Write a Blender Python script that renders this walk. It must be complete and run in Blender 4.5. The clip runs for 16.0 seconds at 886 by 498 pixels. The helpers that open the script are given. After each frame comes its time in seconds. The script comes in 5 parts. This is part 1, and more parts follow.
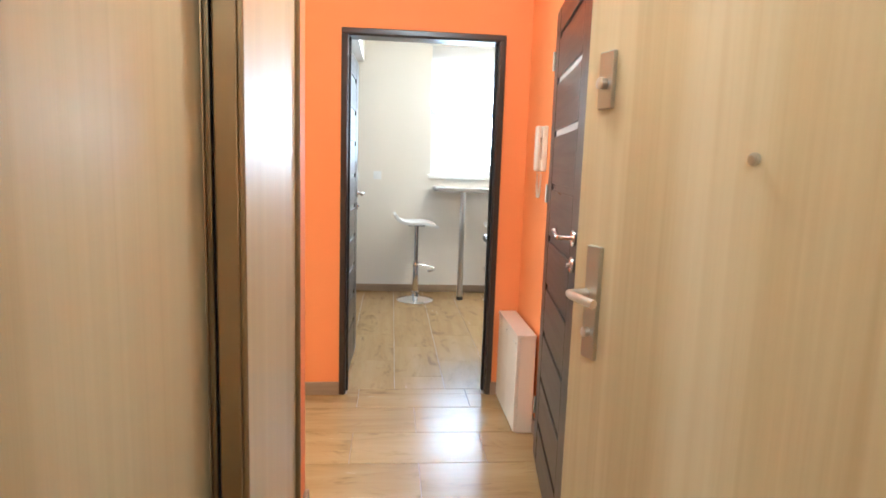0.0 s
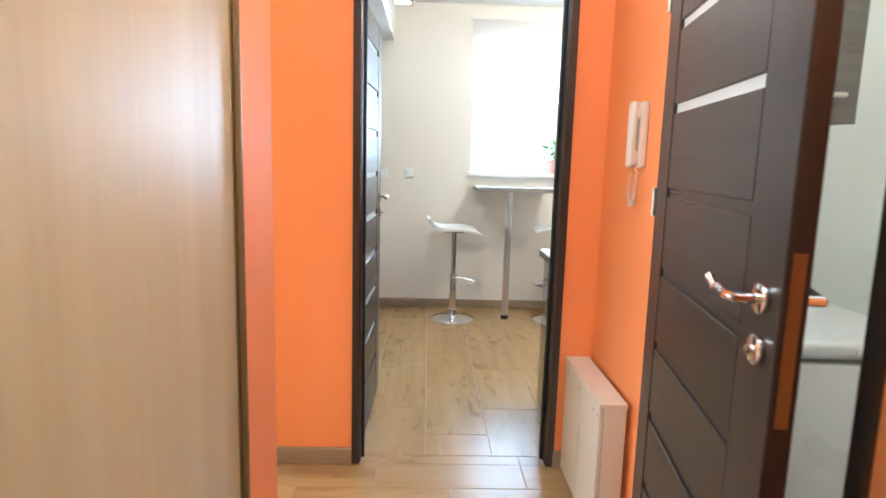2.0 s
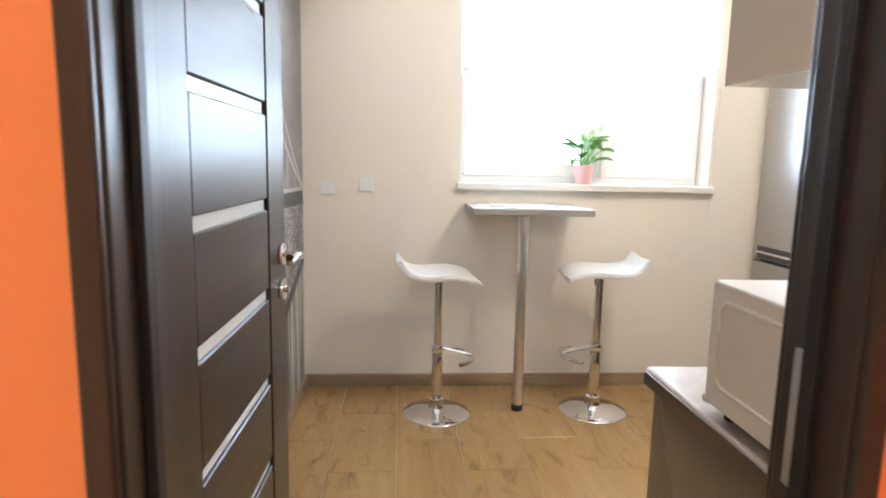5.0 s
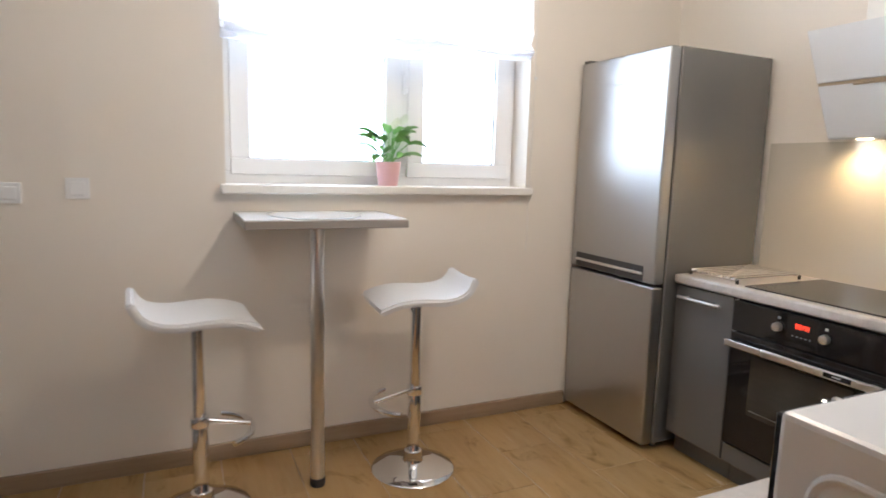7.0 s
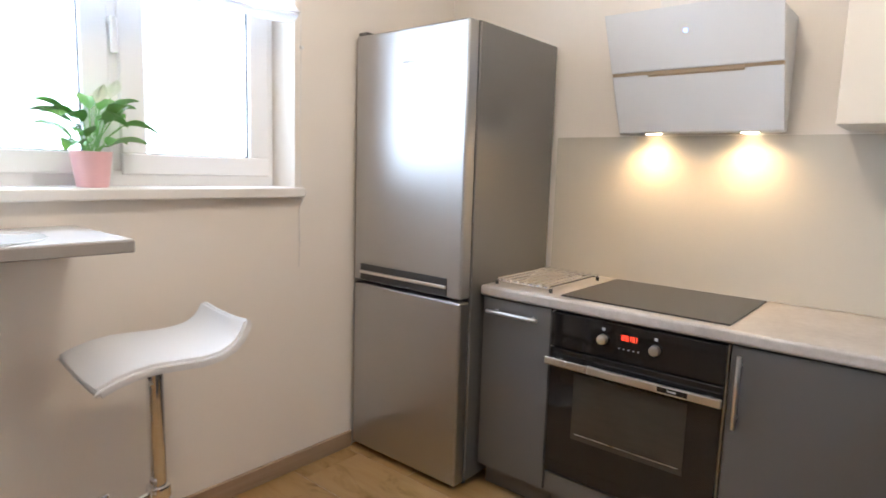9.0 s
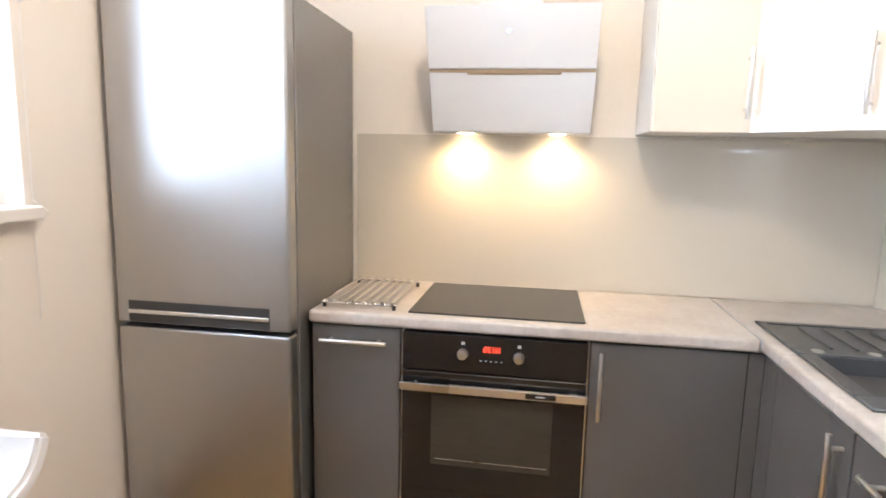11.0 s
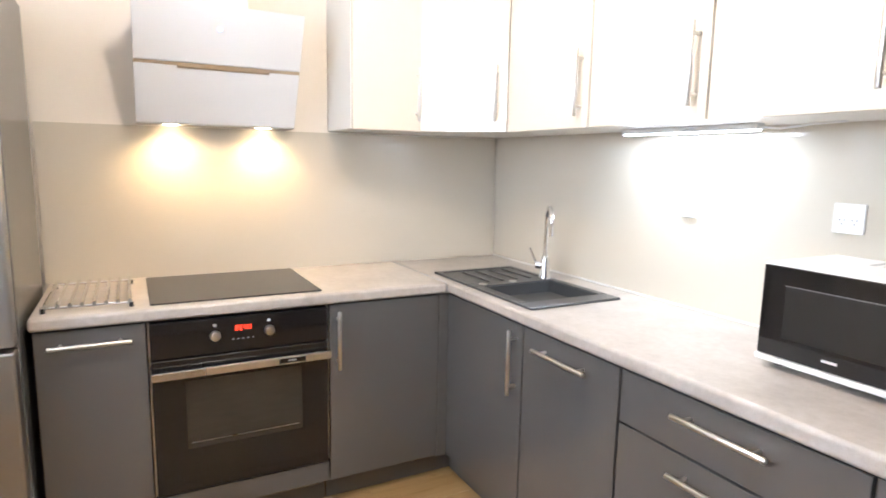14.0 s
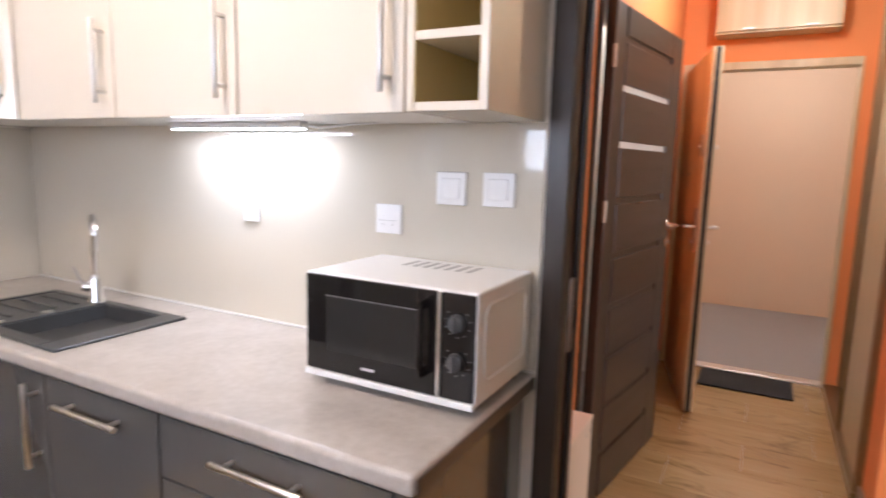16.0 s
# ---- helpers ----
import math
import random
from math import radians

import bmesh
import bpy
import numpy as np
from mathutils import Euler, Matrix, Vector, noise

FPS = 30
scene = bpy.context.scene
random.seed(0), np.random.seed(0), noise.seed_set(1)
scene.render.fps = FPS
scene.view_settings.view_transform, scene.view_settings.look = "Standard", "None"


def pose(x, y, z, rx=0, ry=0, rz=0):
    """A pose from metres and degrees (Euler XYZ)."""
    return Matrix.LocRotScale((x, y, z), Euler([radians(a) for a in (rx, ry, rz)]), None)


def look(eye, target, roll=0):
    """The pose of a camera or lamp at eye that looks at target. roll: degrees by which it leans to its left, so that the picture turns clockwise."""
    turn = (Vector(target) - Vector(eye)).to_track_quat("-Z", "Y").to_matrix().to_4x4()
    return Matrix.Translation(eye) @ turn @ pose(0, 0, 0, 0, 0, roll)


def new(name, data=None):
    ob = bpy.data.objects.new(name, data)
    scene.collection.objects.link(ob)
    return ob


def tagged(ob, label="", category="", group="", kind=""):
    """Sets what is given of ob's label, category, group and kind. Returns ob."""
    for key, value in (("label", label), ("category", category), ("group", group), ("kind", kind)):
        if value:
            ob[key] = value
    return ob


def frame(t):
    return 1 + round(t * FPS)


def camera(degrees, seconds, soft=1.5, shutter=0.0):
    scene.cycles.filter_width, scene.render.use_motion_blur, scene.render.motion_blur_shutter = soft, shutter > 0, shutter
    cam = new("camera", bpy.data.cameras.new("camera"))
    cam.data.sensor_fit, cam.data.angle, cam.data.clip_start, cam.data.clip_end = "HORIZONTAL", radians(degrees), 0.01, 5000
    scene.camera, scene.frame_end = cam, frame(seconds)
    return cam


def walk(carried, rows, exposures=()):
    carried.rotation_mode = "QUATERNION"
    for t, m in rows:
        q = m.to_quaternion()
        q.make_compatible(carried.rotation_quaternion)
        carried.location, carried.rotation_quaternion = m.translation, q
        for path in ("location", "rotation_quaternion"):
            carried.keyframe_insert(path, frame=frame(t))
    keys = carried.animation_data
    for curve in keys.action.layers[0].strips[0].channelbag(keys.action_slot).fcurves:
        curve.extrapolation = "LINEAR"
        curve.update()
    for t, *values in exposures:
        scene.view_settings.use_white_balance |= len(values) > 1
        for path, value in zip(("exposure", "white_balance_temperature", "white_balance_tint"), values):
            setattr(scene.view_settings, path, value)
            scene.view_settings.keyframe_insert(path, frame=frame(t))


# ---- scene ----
cam = camera(73.5, 16.0, 1.7, 0.4)
PATH = [
    (0, (0.212, -3.339, 1.343), (0.389, -1.367, 1.061), 1.9),
    (0.5, (0.213, -3.224, 1.329), (0.341, -1.249, 1.043), 1.5),
    (1, (0.231, -3.005, 1.338), (0.308, -1.028, 1.045), 1.5),
    (1.5, (0.242, -2.76, 1.342), (0.291, -0.783, 1.046), 1.5),
    (2, (0.24, -2.457, 1.336), (0.294, -0.48, 1.037), 1.6),
    (2.5, (0.247, -2.182, 1.334), (0.336, -0.206, 1.036), 1.4),
    (3, (0.278, -1.864, 1.367), (0.355, 0.111, 1.065), 1.1),
    (3.2, (0.291, -1.734, 1.382), (0.359, 0.241, 1.072), 0.5),
    (5.3, (0.257, -0.481, 1.35), (0.446, 1.489, 1.062), 1.7),
    (5.5, (0.259, -0.399, 1.362), (0.519, 1.564, 1.068), 1.8),
    (6, (0.27, -0.197, 1.356), (0.752, 1.724, 1.07), 1.6),
    (6.5, (0.324, -0.016, 1.346), (0.988, 1.851, 1.061), 1.5),
    (7, (0.403, 0.147, 1.335), (1.225, 1.949, 1.06), 1.6),
    (7.5, (0.474, 0.292, 1.327), (1.474, 2.002, 1.054), 1.8),
    (8, (0.512, 0.47, 1.335), (1.727, 2.036, 1.065), 1.9),
    (8.5, (0.55, 0.626, 1.323), (1.933, 2.047, 1.057), 1.8),
    (9, (0.608, 0.783, 1.325), (2.128, 2.056, 1.062), 1.8),
    (9.5, (0.643, 0.922, 1.323), (2.285, 2.035, 1.067), 1.8),
    (9.7, (0.65, 0.986, 1.332), (2.356, 1.998, 1.072), 1.8),
    (11.8, (0.629, 1.69, 1.399), (2.6, 1.524, 1.103), 1.6),
    (12, (0.603, 1.762, 1.397), (2.559, 1.464, 1.108), 1.8),
    (12.5, (0.519, 1.869, 1.396), (2.421, 1.319, 1.115), 1.7),
    (13, (0.466, 1.908, 1.393), (2.291, 1.142, 1.106), 1.4),
    (13.5, (0.424, 1.919, 1.384), (2.209, 1.066, 1.093), 1.2),
    (14, (0.385, 1.88, 1.374), (2.134, 0.956, 1.081), 1.1),
    (14.5, (0.388, 1.792, 1.376), (2.067, 0.747, 1.077), 1.2),
    (15, (0.429, 1.664, 1.381), (1.983, 0.442, 1.079), 1.3),
    (15.5, (0.413, 1.542, 1.393), (1.71, 0.049, 1.099), 1.5),
    (16, (0.378, 1.529, 1.4), (1.316, -0.214, 1.11), 1.5),
]
EXPOSURES = [(0.0, 0.5, 5100, 0), (1.5, 0.45, 5050, 1), (3.2, 0.4, 5150, -1), (5.5, 0.05, 5580, 10), (6.5, -0.3, 5580, 11), (8.0, -0.42, 5560, 11), (9.7, -0.1, 5560, 12), (12.0, 0.32, 5640, 12), (13.5, 0.27, 5660, 12), (15.0, 0.16, 5660, 14), (16.0, -0.2, 5860, 20)]
walk(cam, [(t, look(eye, target, roll)) for t, eye, target, roll in PATH], EXPOSURES)

# ---- light ----
world = bpy.data.worlds.new("sky")
scene.world = world
world.use_nodes = True
sky_node = world.node_tree.nodes.new("ShaderNodeTexSky")
sky_node.sky_type, sky_node.sun_disc = "NISHITA", False
sky_node.sun_elevation, sky_node.sun_rotation = radians(42), radians(200)
world.node_tree.links.new(sky_node.outputs[0], world.node_tree.nodes["Background"].inputs[0])
world.node_tree.nodes["Background"].inputs[1].default_value = 0.1


def lamp(name, kind, m, power, colour, **more):
    data = bpy.data.lights.new(name, kind)
    data.energy, data.color = power, colour
    if kind == "AREA":
        data.shape, data.size, data.size_y = "RECTANGLE", more["size"][0], more["size"][1]
        data.spread = more.get("spread", math.pi)
    elif kind == "SPOT":
        data.spot_size, data.spot_blend, data.shadow_soft_size = radians(more["cone"]), 0.9, 0.02
    elif kind == "POINT":
        data.shadow_soft_size = more.get("soft", 0.08)
    elif kind == "SUN":
        data.angle = radians(10)
    ob = new(name, data)
    ob.matrix_world = m
    return ob


lamp("sun", "SUN", look((0, 0, 9), (2.0, 5.5, 0)), 1.0, (1, 0.96, 0.9))
lamp("kitchen_window_daylight", "AREA", look((1.355, 3.17, 1.8), (1.355, 0, 1.5)), 58, (0.86, 0.94, 1.0), size=(1.47, 1.08))
# stands for an unseen living room window, assumed on the west side
lamp("living_window_daylight", "AREA", look((-4.12, 1.4, 1.5), (0, 1.4, 1.2)), 130, (1.0, 0.98, 0.95), size=(2.6, 1.5))
lamp("kitchen_ceiling_bulb", "POINT", pose(1.55, 1.4, 2.47), 50, (1.0, 0.80, 0.58), soft=0.1)
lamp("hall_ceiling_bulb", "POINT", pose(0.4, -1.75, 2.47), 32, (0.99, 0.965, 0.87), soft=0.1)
# no landing source is known; this lamp is added to brighten it
lamp("landing_ceiling_bulb", "POINT", pose(0.3, -4.0, 2.4), 38, (1.0, 0.96, 0.86), soft=0.1)
# unseen lamp, added to brighten the bathroom past the ajar door
lamp("bathroom_ceiling_bulb", "POINT", pose(1.45, -1.75, 2.35), 19, (0.97, 1.0, 0.85), soft=0.1)
lamp("square_ceiling_light", "AREA", pose(0.02, 2.12, 2.455), 2.2, (1.0, 0.9, 0.76), size=(0.11, 0.11))
for hood_y in (1.72, 1.36):
    lamp("hood_spot", "SPOT", look((3.012, hood_y, 1.487), (3.05, hood_y, 0.9)), 9.6, (1.0, 0.62, 0.26), cone=150)
lamp("led_strip", "AREA", look((1.78, 0.25, 1.476), (1.78, 0.22, 0.9)), 3.3, (0.93, 0.97, 1.0), size=(0.5, 0.03))


# ---- materials ----
class Graph:
    """A node material, with short ways to add nodes."""

    def __init__(self, name):
        self.mat = bpy.data.materials.new(name)
        self.mat.use_nodes = True
        self.tree = self.mat.node_tree
        self.bsdf = self.tree.nodes["Principled BSDF"]

    def node(self, kind, **given):
        n = self.tree.nodes.new(kind)
        for key, value in given.items():
            self.put(n.inputs[int(key[1:])] if key[0] == "i" and key[1:].isdigit() else n.inputs[key], value)
        return n

    def put(self, socket, value):
        if isinstance(value, bpy.types.NodeSocket):
            self.tree.links.new(value, socket)
        else:
            socket.default_value = value

    def set(self, **given):
        for key, value in given.items():
            self.put(self.bsdf.inputs[key.replace("_", " ")], value)
        return self

    def m(self, op, a, b=0.0, c=0.0):
        n = self.tree.nodes.new("ShaderNodeMath")
        n.operation = op
        self.put(n.inputs[0], a), self.put(n.inputs[1], b), self.put(n.inputs[2], c)
        return n.outputs[0]

    def band(self, value, lo, hi, soft):
        """1 where lo < value < hi, with soft edges."""
        up = self.ramp01(value, lo - soft, lo + soft)
        down = self.ramp01(value, hi - soft, hi + soft)
        return self.m("SUBTRACT", up, down)

    def ramp01(self, value, lo, hi):
        n = self.node("ShaderNodeMapRange", i0=value, i1=lo, i2=hi, i3=0.0, i4=1.0)
        n.interpolation_type = "SMOOTHSTEP"
        return n.outputs[0]

    def coords(self, scale=(1, 1, 1), shuffle=False, turn=(0, 0, 0)):
        at = self.node("ShaderNodeTexCoord").outputs["Object"]
        if shuffle:
            r = self.node("ShaderNodeObjectInfo").outputs["Random"]
            off = self.node("ShaderNodeCombineXYZ", i0=self.m("MULTIPLY", r, 31.0), i1=self.m("MULTIPLY", r, 57.0), i2=self.m("MULTIPLY", r, 13.0))
            at = self.vadd(at, off.outputs[0])
        n = self.node("ShaderNodeMapping", Vector=at, Scale=scale, Rotation=turn)
        return n.outputs[0]

    def vadd(self, a, b):
        n = self.tree.nodes.new("ShaderNodeVectorMath")
        self.put(n.inputs[0], a), self.put(n.inputs[1], b)
        return n.outputs[0]

    def noise(self, at, scale, detail=3.0, rough=0.5, warp=0.0):
        return self.node("ShaderNodeTexNoise", Vector=at, Scale=scale, Detail=detail, Roughness=rough, Distortion=warp).outputs[0]

    def ramp(self, value, *stops):
        n = self.node("ShaderNodeValToRGB", i0=value)
        while len(n.color_ramp.elements) < len(stops):
            n.color_ramp.elements.new(0.5)
        for e, (p, c) in zip(n.color_ramp.elements, stops):
            e.position, e.color = p, (*c, 1)
        return n.outputs[0]

    def mix(self, f, a, b, blend="MIX"):
        n = self.tree.nodes.new("ShaderNodeMix")
        n.data_type, n.blend_type = "RGBA", blend
        self.put(n.inputs[0], f)
        for socket, v in ((n.inputs[6], a), (n.inputs[7], b)):
            self.put(socket, (*v, 1) if isinstance(v, tuple) else v)
        return n.outputs[2]

    def bump(self, height, strength, distance=0.002):
        self.set(Normal=self.node("ShaderNodeBump", Strength=strength, Distance=distance, Height=height).outputs[0])
        return self


def paint(name, c, rough=0.55, vary=0.06, grain=220.0, bump=0.15, coat=0.0, metal=0.0, stretch=(1, 1, 1)):
    """Paint, plastic, lacquer: a colour with slow and fine variation."""
    g = Graph(name)
    slow, fine = g.noise(g.coords(), 2.3, 2.0), g.noise(g.coords(stretch), grain, 2.0)
    both = g.m("ADD", g.m("MULTIPLY", slow, 0.6), g.m("MULTIPLY", fine, 0.4))
    dark, light = tuple(v * (1 - vary) for v in c), tuple(min(1, v * (1 + vary)) for v in c)
    g.set(Base_Color=g.mix(both, dark, light), Metallic=metal, Coat_Weight=coat)
    g.set(Roughness=g.node("ShaderNodeMapRange", i0=slow, i1=0.2, i2=0.8, i3=max(0.02, rough * 0.85), i4=min(1, rough * 1.15)).outputs[0])
    return g.bump(fine, bump, 0.0006).mat


def wood(name, stops, along="z", rough=0.4, streak=26.0, long=1.1, stain=0.0, bump=0.2, shuffle=False, coat=0.0):
    """Wood or wood print: stretched grain along an axis, broad bands, fine pores and dark stains."""
    g = Graph(name)
    s = {"x": (long, streak, streak), "y": (streak, long, streak), "z": (streak, streak, long)}[along]
    at = g.coords(s, shuffle)
    wide = g.noise(g.coords(tuple(v * 0.22 for v in s), shuffle), 1.0, 3.0, 0.55, 0.6)
    grain = g.noise(at, 1.0, 6.0, 0.62, 0.4)
    pores = g.noise(g.coords(tuple(v * 5 for v in s), shuffle), 1.0, 2.0)
    f = g.m("ADD", g.m("MULTIPLY", wide, 0.55), g.m("ADD", g.m("MULTIPLY", grain, 0.35), g.m("MULTIPLY", pores, 0.1)))
    colour = g.ramp(f, *stops)
    if stain:
        k = tuple(v * (0.5 if v == streak else 1.9) for v in s)
        spot = g.noise(g.coords(k, shuffle), 1.0, 4.0, 0.65, 1.2)
        dark = g.m("MULTIPLY", g.ramp01(spot, 0.52, 0.78), stain)
        colour = g.mix(dark, colour, tuple(v * 0.6 for v in stops[0][1]))
    g.set(Base_Color=colour, Coat_Weight=coat, Coat_Roughness=0.12)
    g.set(Roughness=g.node("ShaderNodeMapRange", i0=grain, i1=0.2, i2=0.8, i3=rough * 0.85, i4=rough * 1.2).outputs[0])
    return g.bump(pores, bump, 0.0005).mat


def metal(name, c, rough, stretch=(1, 1, 1), bump=0.05, grain=300.0):
    return paint(name, c, rough, 0.04, grain, bump, 0.0, 1.0, stretch)


def glow(name, c, strength):
    g = Graph(name)
    g.set(Base_Color=(*c, 1), Emission_Color=(*c, 1), Emission_Strength=strength)
    return g.mat


def glass(name, c=(1, 1, 1), rough=0.0, transmission=1.0):
    g = Graph(name)
    g.set(Base_Color=(*c, 1), Roughness=rough, Transmission_Weight=transmission, IOR=1.45)
    return g.mat


WALL = paint("warm_white_wallpaper", (0.825, 0.77, 0.69), 0.7, 0.025, 90, 0.5, stretch=(3, 3, 0.35))
CEIL = paint("ceiling_white", (0.82, 0.81, 0.79), 0.8, 0.02, 60, 0.2)
ORANGE = paint("orange_paint", (0.90, 0.305, 0.09), 0.72, 0.03, 120, 0.35)
YELLOW = paint("pale_yellow_paint", (0.85, 0.72, 0.42), 0.7, 0.03, 120, 0.3)
LANDING = paint("landing_beige_plaster", (0.74, 0.56, 0.38), 0.7, 0.04, 90, 0.4)
GREYFLOOR = paint("grey_stone_floor", (0.3, 0.29, 0.28), 0.5, 0.15, 30, 0.3)
GROUT = paint("grey_grout", (0.46, 0.38, 0.29), 0.8, 0.1, 200, 0.3)
OAK = [(0.25, (0.255, 0.148, 0.054)), (0.45, (0.365, 0.229, 0.092)), (0.6, (0.42, 0.274, 0.116)), (0.78, (0.49, 0.335, 0.156))]
TILE_X = wood("oak_tile_across", OAK, "x", 0.24, 16, 1.6, 0.8, 0.15, True)
TILE_Y = wood("oak_tile_along", OAK, "y", 0.24, 16, 1.6, 0.8, 0.15, True)
PALE = wood("bleached_oak_plank", [(0.2, (0.52, 0.41, 0.29)), (0.5, (0.66, 0.55, 0.42)), (0.8, (0.74, 0.65, 0.53))], "y", 0.3, 16, 1.2, 0.35, 0.15, True)
BASE_X = wood("oak_skirting_x", [(0.25, (0.2, 0.13, 0.075)), (0.5, (0.33, 0.235, 0.15)), (0.8, (0.45, 0.34, 0.23))], "x", 0.4, 26, 1.4, 0.5)
BASE_Y = wood("oak_skirting_y", [(0.25, (0.2, 0.13, 0.075)), (0.5, (0.33, 0.235, 0.15)), (0.8, (0.45, 0.34, 0.23))], "y", 0.4, 26, 1.4, 0.5)
ASH = wood("ash_laminate", [(0.25, (0.44, 0.36, 0.21)), (0.5, (0.53, 0.45, 0.28)), (0.75, (0.60, 0.52, 0.345))], "z", 0.42, 60, 0.55, 0.0, 0.15)
LIGHTOAK = wood("light_oak_veneer", [(0.35, (0.47, 0.335, 0.172)), (0.45, (0.585, 0.45, 0.255)), (0.53, (0.655, 0.525, 0.315)), (0.64, (0.745, 0.63, 0.425))], "z", 0.4, 15, 0.32, 0.0, 0.12)
TABLEOAK = wood("table_oak", [(0.25, (0.5, 0.33, 0.17)), (0.55, (0.62, 0.44, 0.25)), (0.8, (0.7, 0.53, 0.34))], "z", 0.4, 26, 0.9)
WENGE_X = wood("wenge_across", [(0.28, (0.014, 0.0098, 0.008)), (0.5, (0.034, 0.0245, 0.0202)), (0.75, (0.068, 0.051, 0.043))], "x", 0.3, 34, 1.6, 0.0, 0.25)
WENGE_Z = wood("wenge_upright", [(0.28, (0.014, 0.0098, 0.008)), (0.5, (0.034, 0.0245, 0.0202)), (0.75, (0.068, 0.051, 0.043))], "z", 0.3, 34, 1.3, 0.0, 0.25)
DARKWOOD = wood("grey_brown_wood_print", [(0.25, (0.05, 0.04, 0.03)), (0.5, (0.12, 0.1, 0.08)), (0.8, (0.2, 0.175, 0.145))], "x", 0.4, 24, 1.5)
GROOVE = paint("black_groove", (0.012, 0.011, 0.011), 0.5)
FROST = paint("frosted_glass", (0.72, 0.77, 0.76), 0.25, 0.02, 100, 0.02)
BRONZE = metal("bronze_profile", (0.34, 0.26, 0.15), 0.32, (40, 40, 0.5), 0.08, 30)
CHROME = metal("chrome", (0.85, 0.85, 0.86), 0.05)
STEEL = metal("brushed_steel", (0.47, 0.467, 0.465), 0.37, (0.4, 0.4, 30), 0.02, 40)
SATIN = metal("satin_steel", (0.74, 0.72, 0.69), 0.3)
GREYSIDE = paint("grey_fridge_side", (0.2, 0.195, 0.187), 0.24, 0.03, 500, 0.05, 0.0, 0.4)
DARK = paint("dark_grey_plastic", (0.045, 0.045, 0.047), 0.4)
BLACK = paint("black_glass", (0.012, 0.011, 0.011), 0.06, 0.1, 100, 0.0)
HOB = paint("black_ceramic_glass", (0.022, 0.021, 0.02), 0.16, 0.1, 900, 0.03)
# strong stretched variation puts wavy reflections into the oven glass colour
OVENGLASS = paint("oven_glass_with_reflections", (0.044, 0.038, 0.03), 0.1, 0.45, 12, 0.0, stretch=(1, 1, 4))
ANTHRA = paint("anthracite_gloss_front", (0.104, 0.1, 0.097), 0.16, 0.03, 400, 0.03, 0.9)
CARCASS = paint("dark_carcass", (0.05, 0.048, 0.047), 0.45)
CREAM = paint("cream_gloss_front", (0.76, 0.70, 0.605), 0.09, 0.01, 300, 0.01, 0.5)
WHITEBOARD = paint("white_melamine", (0.74, 0.72, 0.68), 0.4, 0.02)
OCHRE = paint("ochre_back_panel", (0.52, 0.40, 0.17), 0.5, 0.03)
SPLASH = paint("cream_back_painted_glass", (0.61, 0.562, 0.47), 0.05, 0.012, 300, 0.0, 0.4)
WHITE = paint("white_plastic", (0.80, 0.797, 0.785), 0.3, 0.02, 300, 0.05)
WARMWHITE = paint("ivory_plastic", (0.78, 0.7, 0.6), 0.35, 0.02, 300, 0.05)
UPVC = paint("white_window_profile", (0.9, 0.9, 0.9), 0.3, 0.015, 200, 0.03)
SILL = paint("white_sill_board", (0.80, 0.77, 0.72), 0.3, 0.03, 150, 0.05)
HOODGLASS = paint("white_hood_glass", (0.73, 0.74, 0.755), 0.07, 0.01, 100, 0.0, 0.3)
SEAT = paint("white_leatherette", (0.76, 0.75, 0.74), 0.34, 0.03, 260, 0.35)
TABLEEDGE = paint("table_edge_grey", (0.3, 0.275, 0.25), 0.4, 0.1, 60)
TABLETOP = paint("pale_stone_tabletop", (0.62, 0.6, 0.58), 0.2, 0.06, 30, 0.05)
MATGLASS = paint("clear_glass_mat", (0.7, 0.74, 0.75), 0.05, 0.01, 50, 0.0, 0.5)
SINK = paint("black_granite_sink", (0.055, 0.057, 0.06), 0.3, 0.35, 700, 0.2)
PINK = paint("pink_ceramic", (0.82, 0.5, 0.51), 0.3, 0.06, 40, 0.1)
SOIL = paint("potting_soil", (0.05, 0.035, 0.025), 0.9, 0.4, 120, 1.0)
RUBBER = paint("black_rubber", (0.02, 0.02, 0.02), 0.7)
MATFIBRE = paint("black_door_mat_fibre", (0.018, 0.017, 0.017), 0.95, 0.3, 700, 1.0)
HOODTRIM = paint("pale_bronze_trim", (0.5, 0.4, 0.28), 0.35, 0.05, 300, 0.02, 0.0, 0.45)
LOCKSTEEL = metal("dull_lock_steel", (0.5, 0.485, 0.42), 0.34)
PLATE = paint("white_switch_plastic", (0.88, 0.88, 0.875), 0.25, 0.01, 300, 0.03)
DARKEDGE = paint("dark_worktop_end_band", (0.11, 0.092, 0.078), 0.25, 0.12, 120, 0.08)
SOFAFAB = paint("pale_grey_sofa_fabric", (0.5, 0.51, 0.56), 0.85, 0.06, 500, 0.8)
LILAC = paint("lilac_cushion_fabric", (0.62, 0.42, 0.6), 0.85, 0.06, 500, 0.8)
RUGMAT = paint("grey_beige_rug", (0.36, 0.34, 0.29), 0.95, 0.45, 60, 1.0)
TILEWHITE = paint("white_bathroom_tile", (0.72, 0.74, 0.70), 0.15, 0.02, 60, 0.02)
RED = glow("red_display_digits", (1.0, 0.06, 0.02), 2.6)
BLUE = glow("blue_hood_light", (0.25, 0.4, 1.0), 6.0)
LEDGLOW = glow("led_diffuser", (0.93, 0.97, 1.0), 14.0)
SPOTGLOW = glow("warm_spot_glass", (1.0, 0.75, 0.42), 25.0)
LAMPGLOW = glow("lamp_diffuser", (1.0, 0.92, 0.8), 5.0)
INK = paint("grey_print", (0.45, 0.45, 0.45), 0.5)
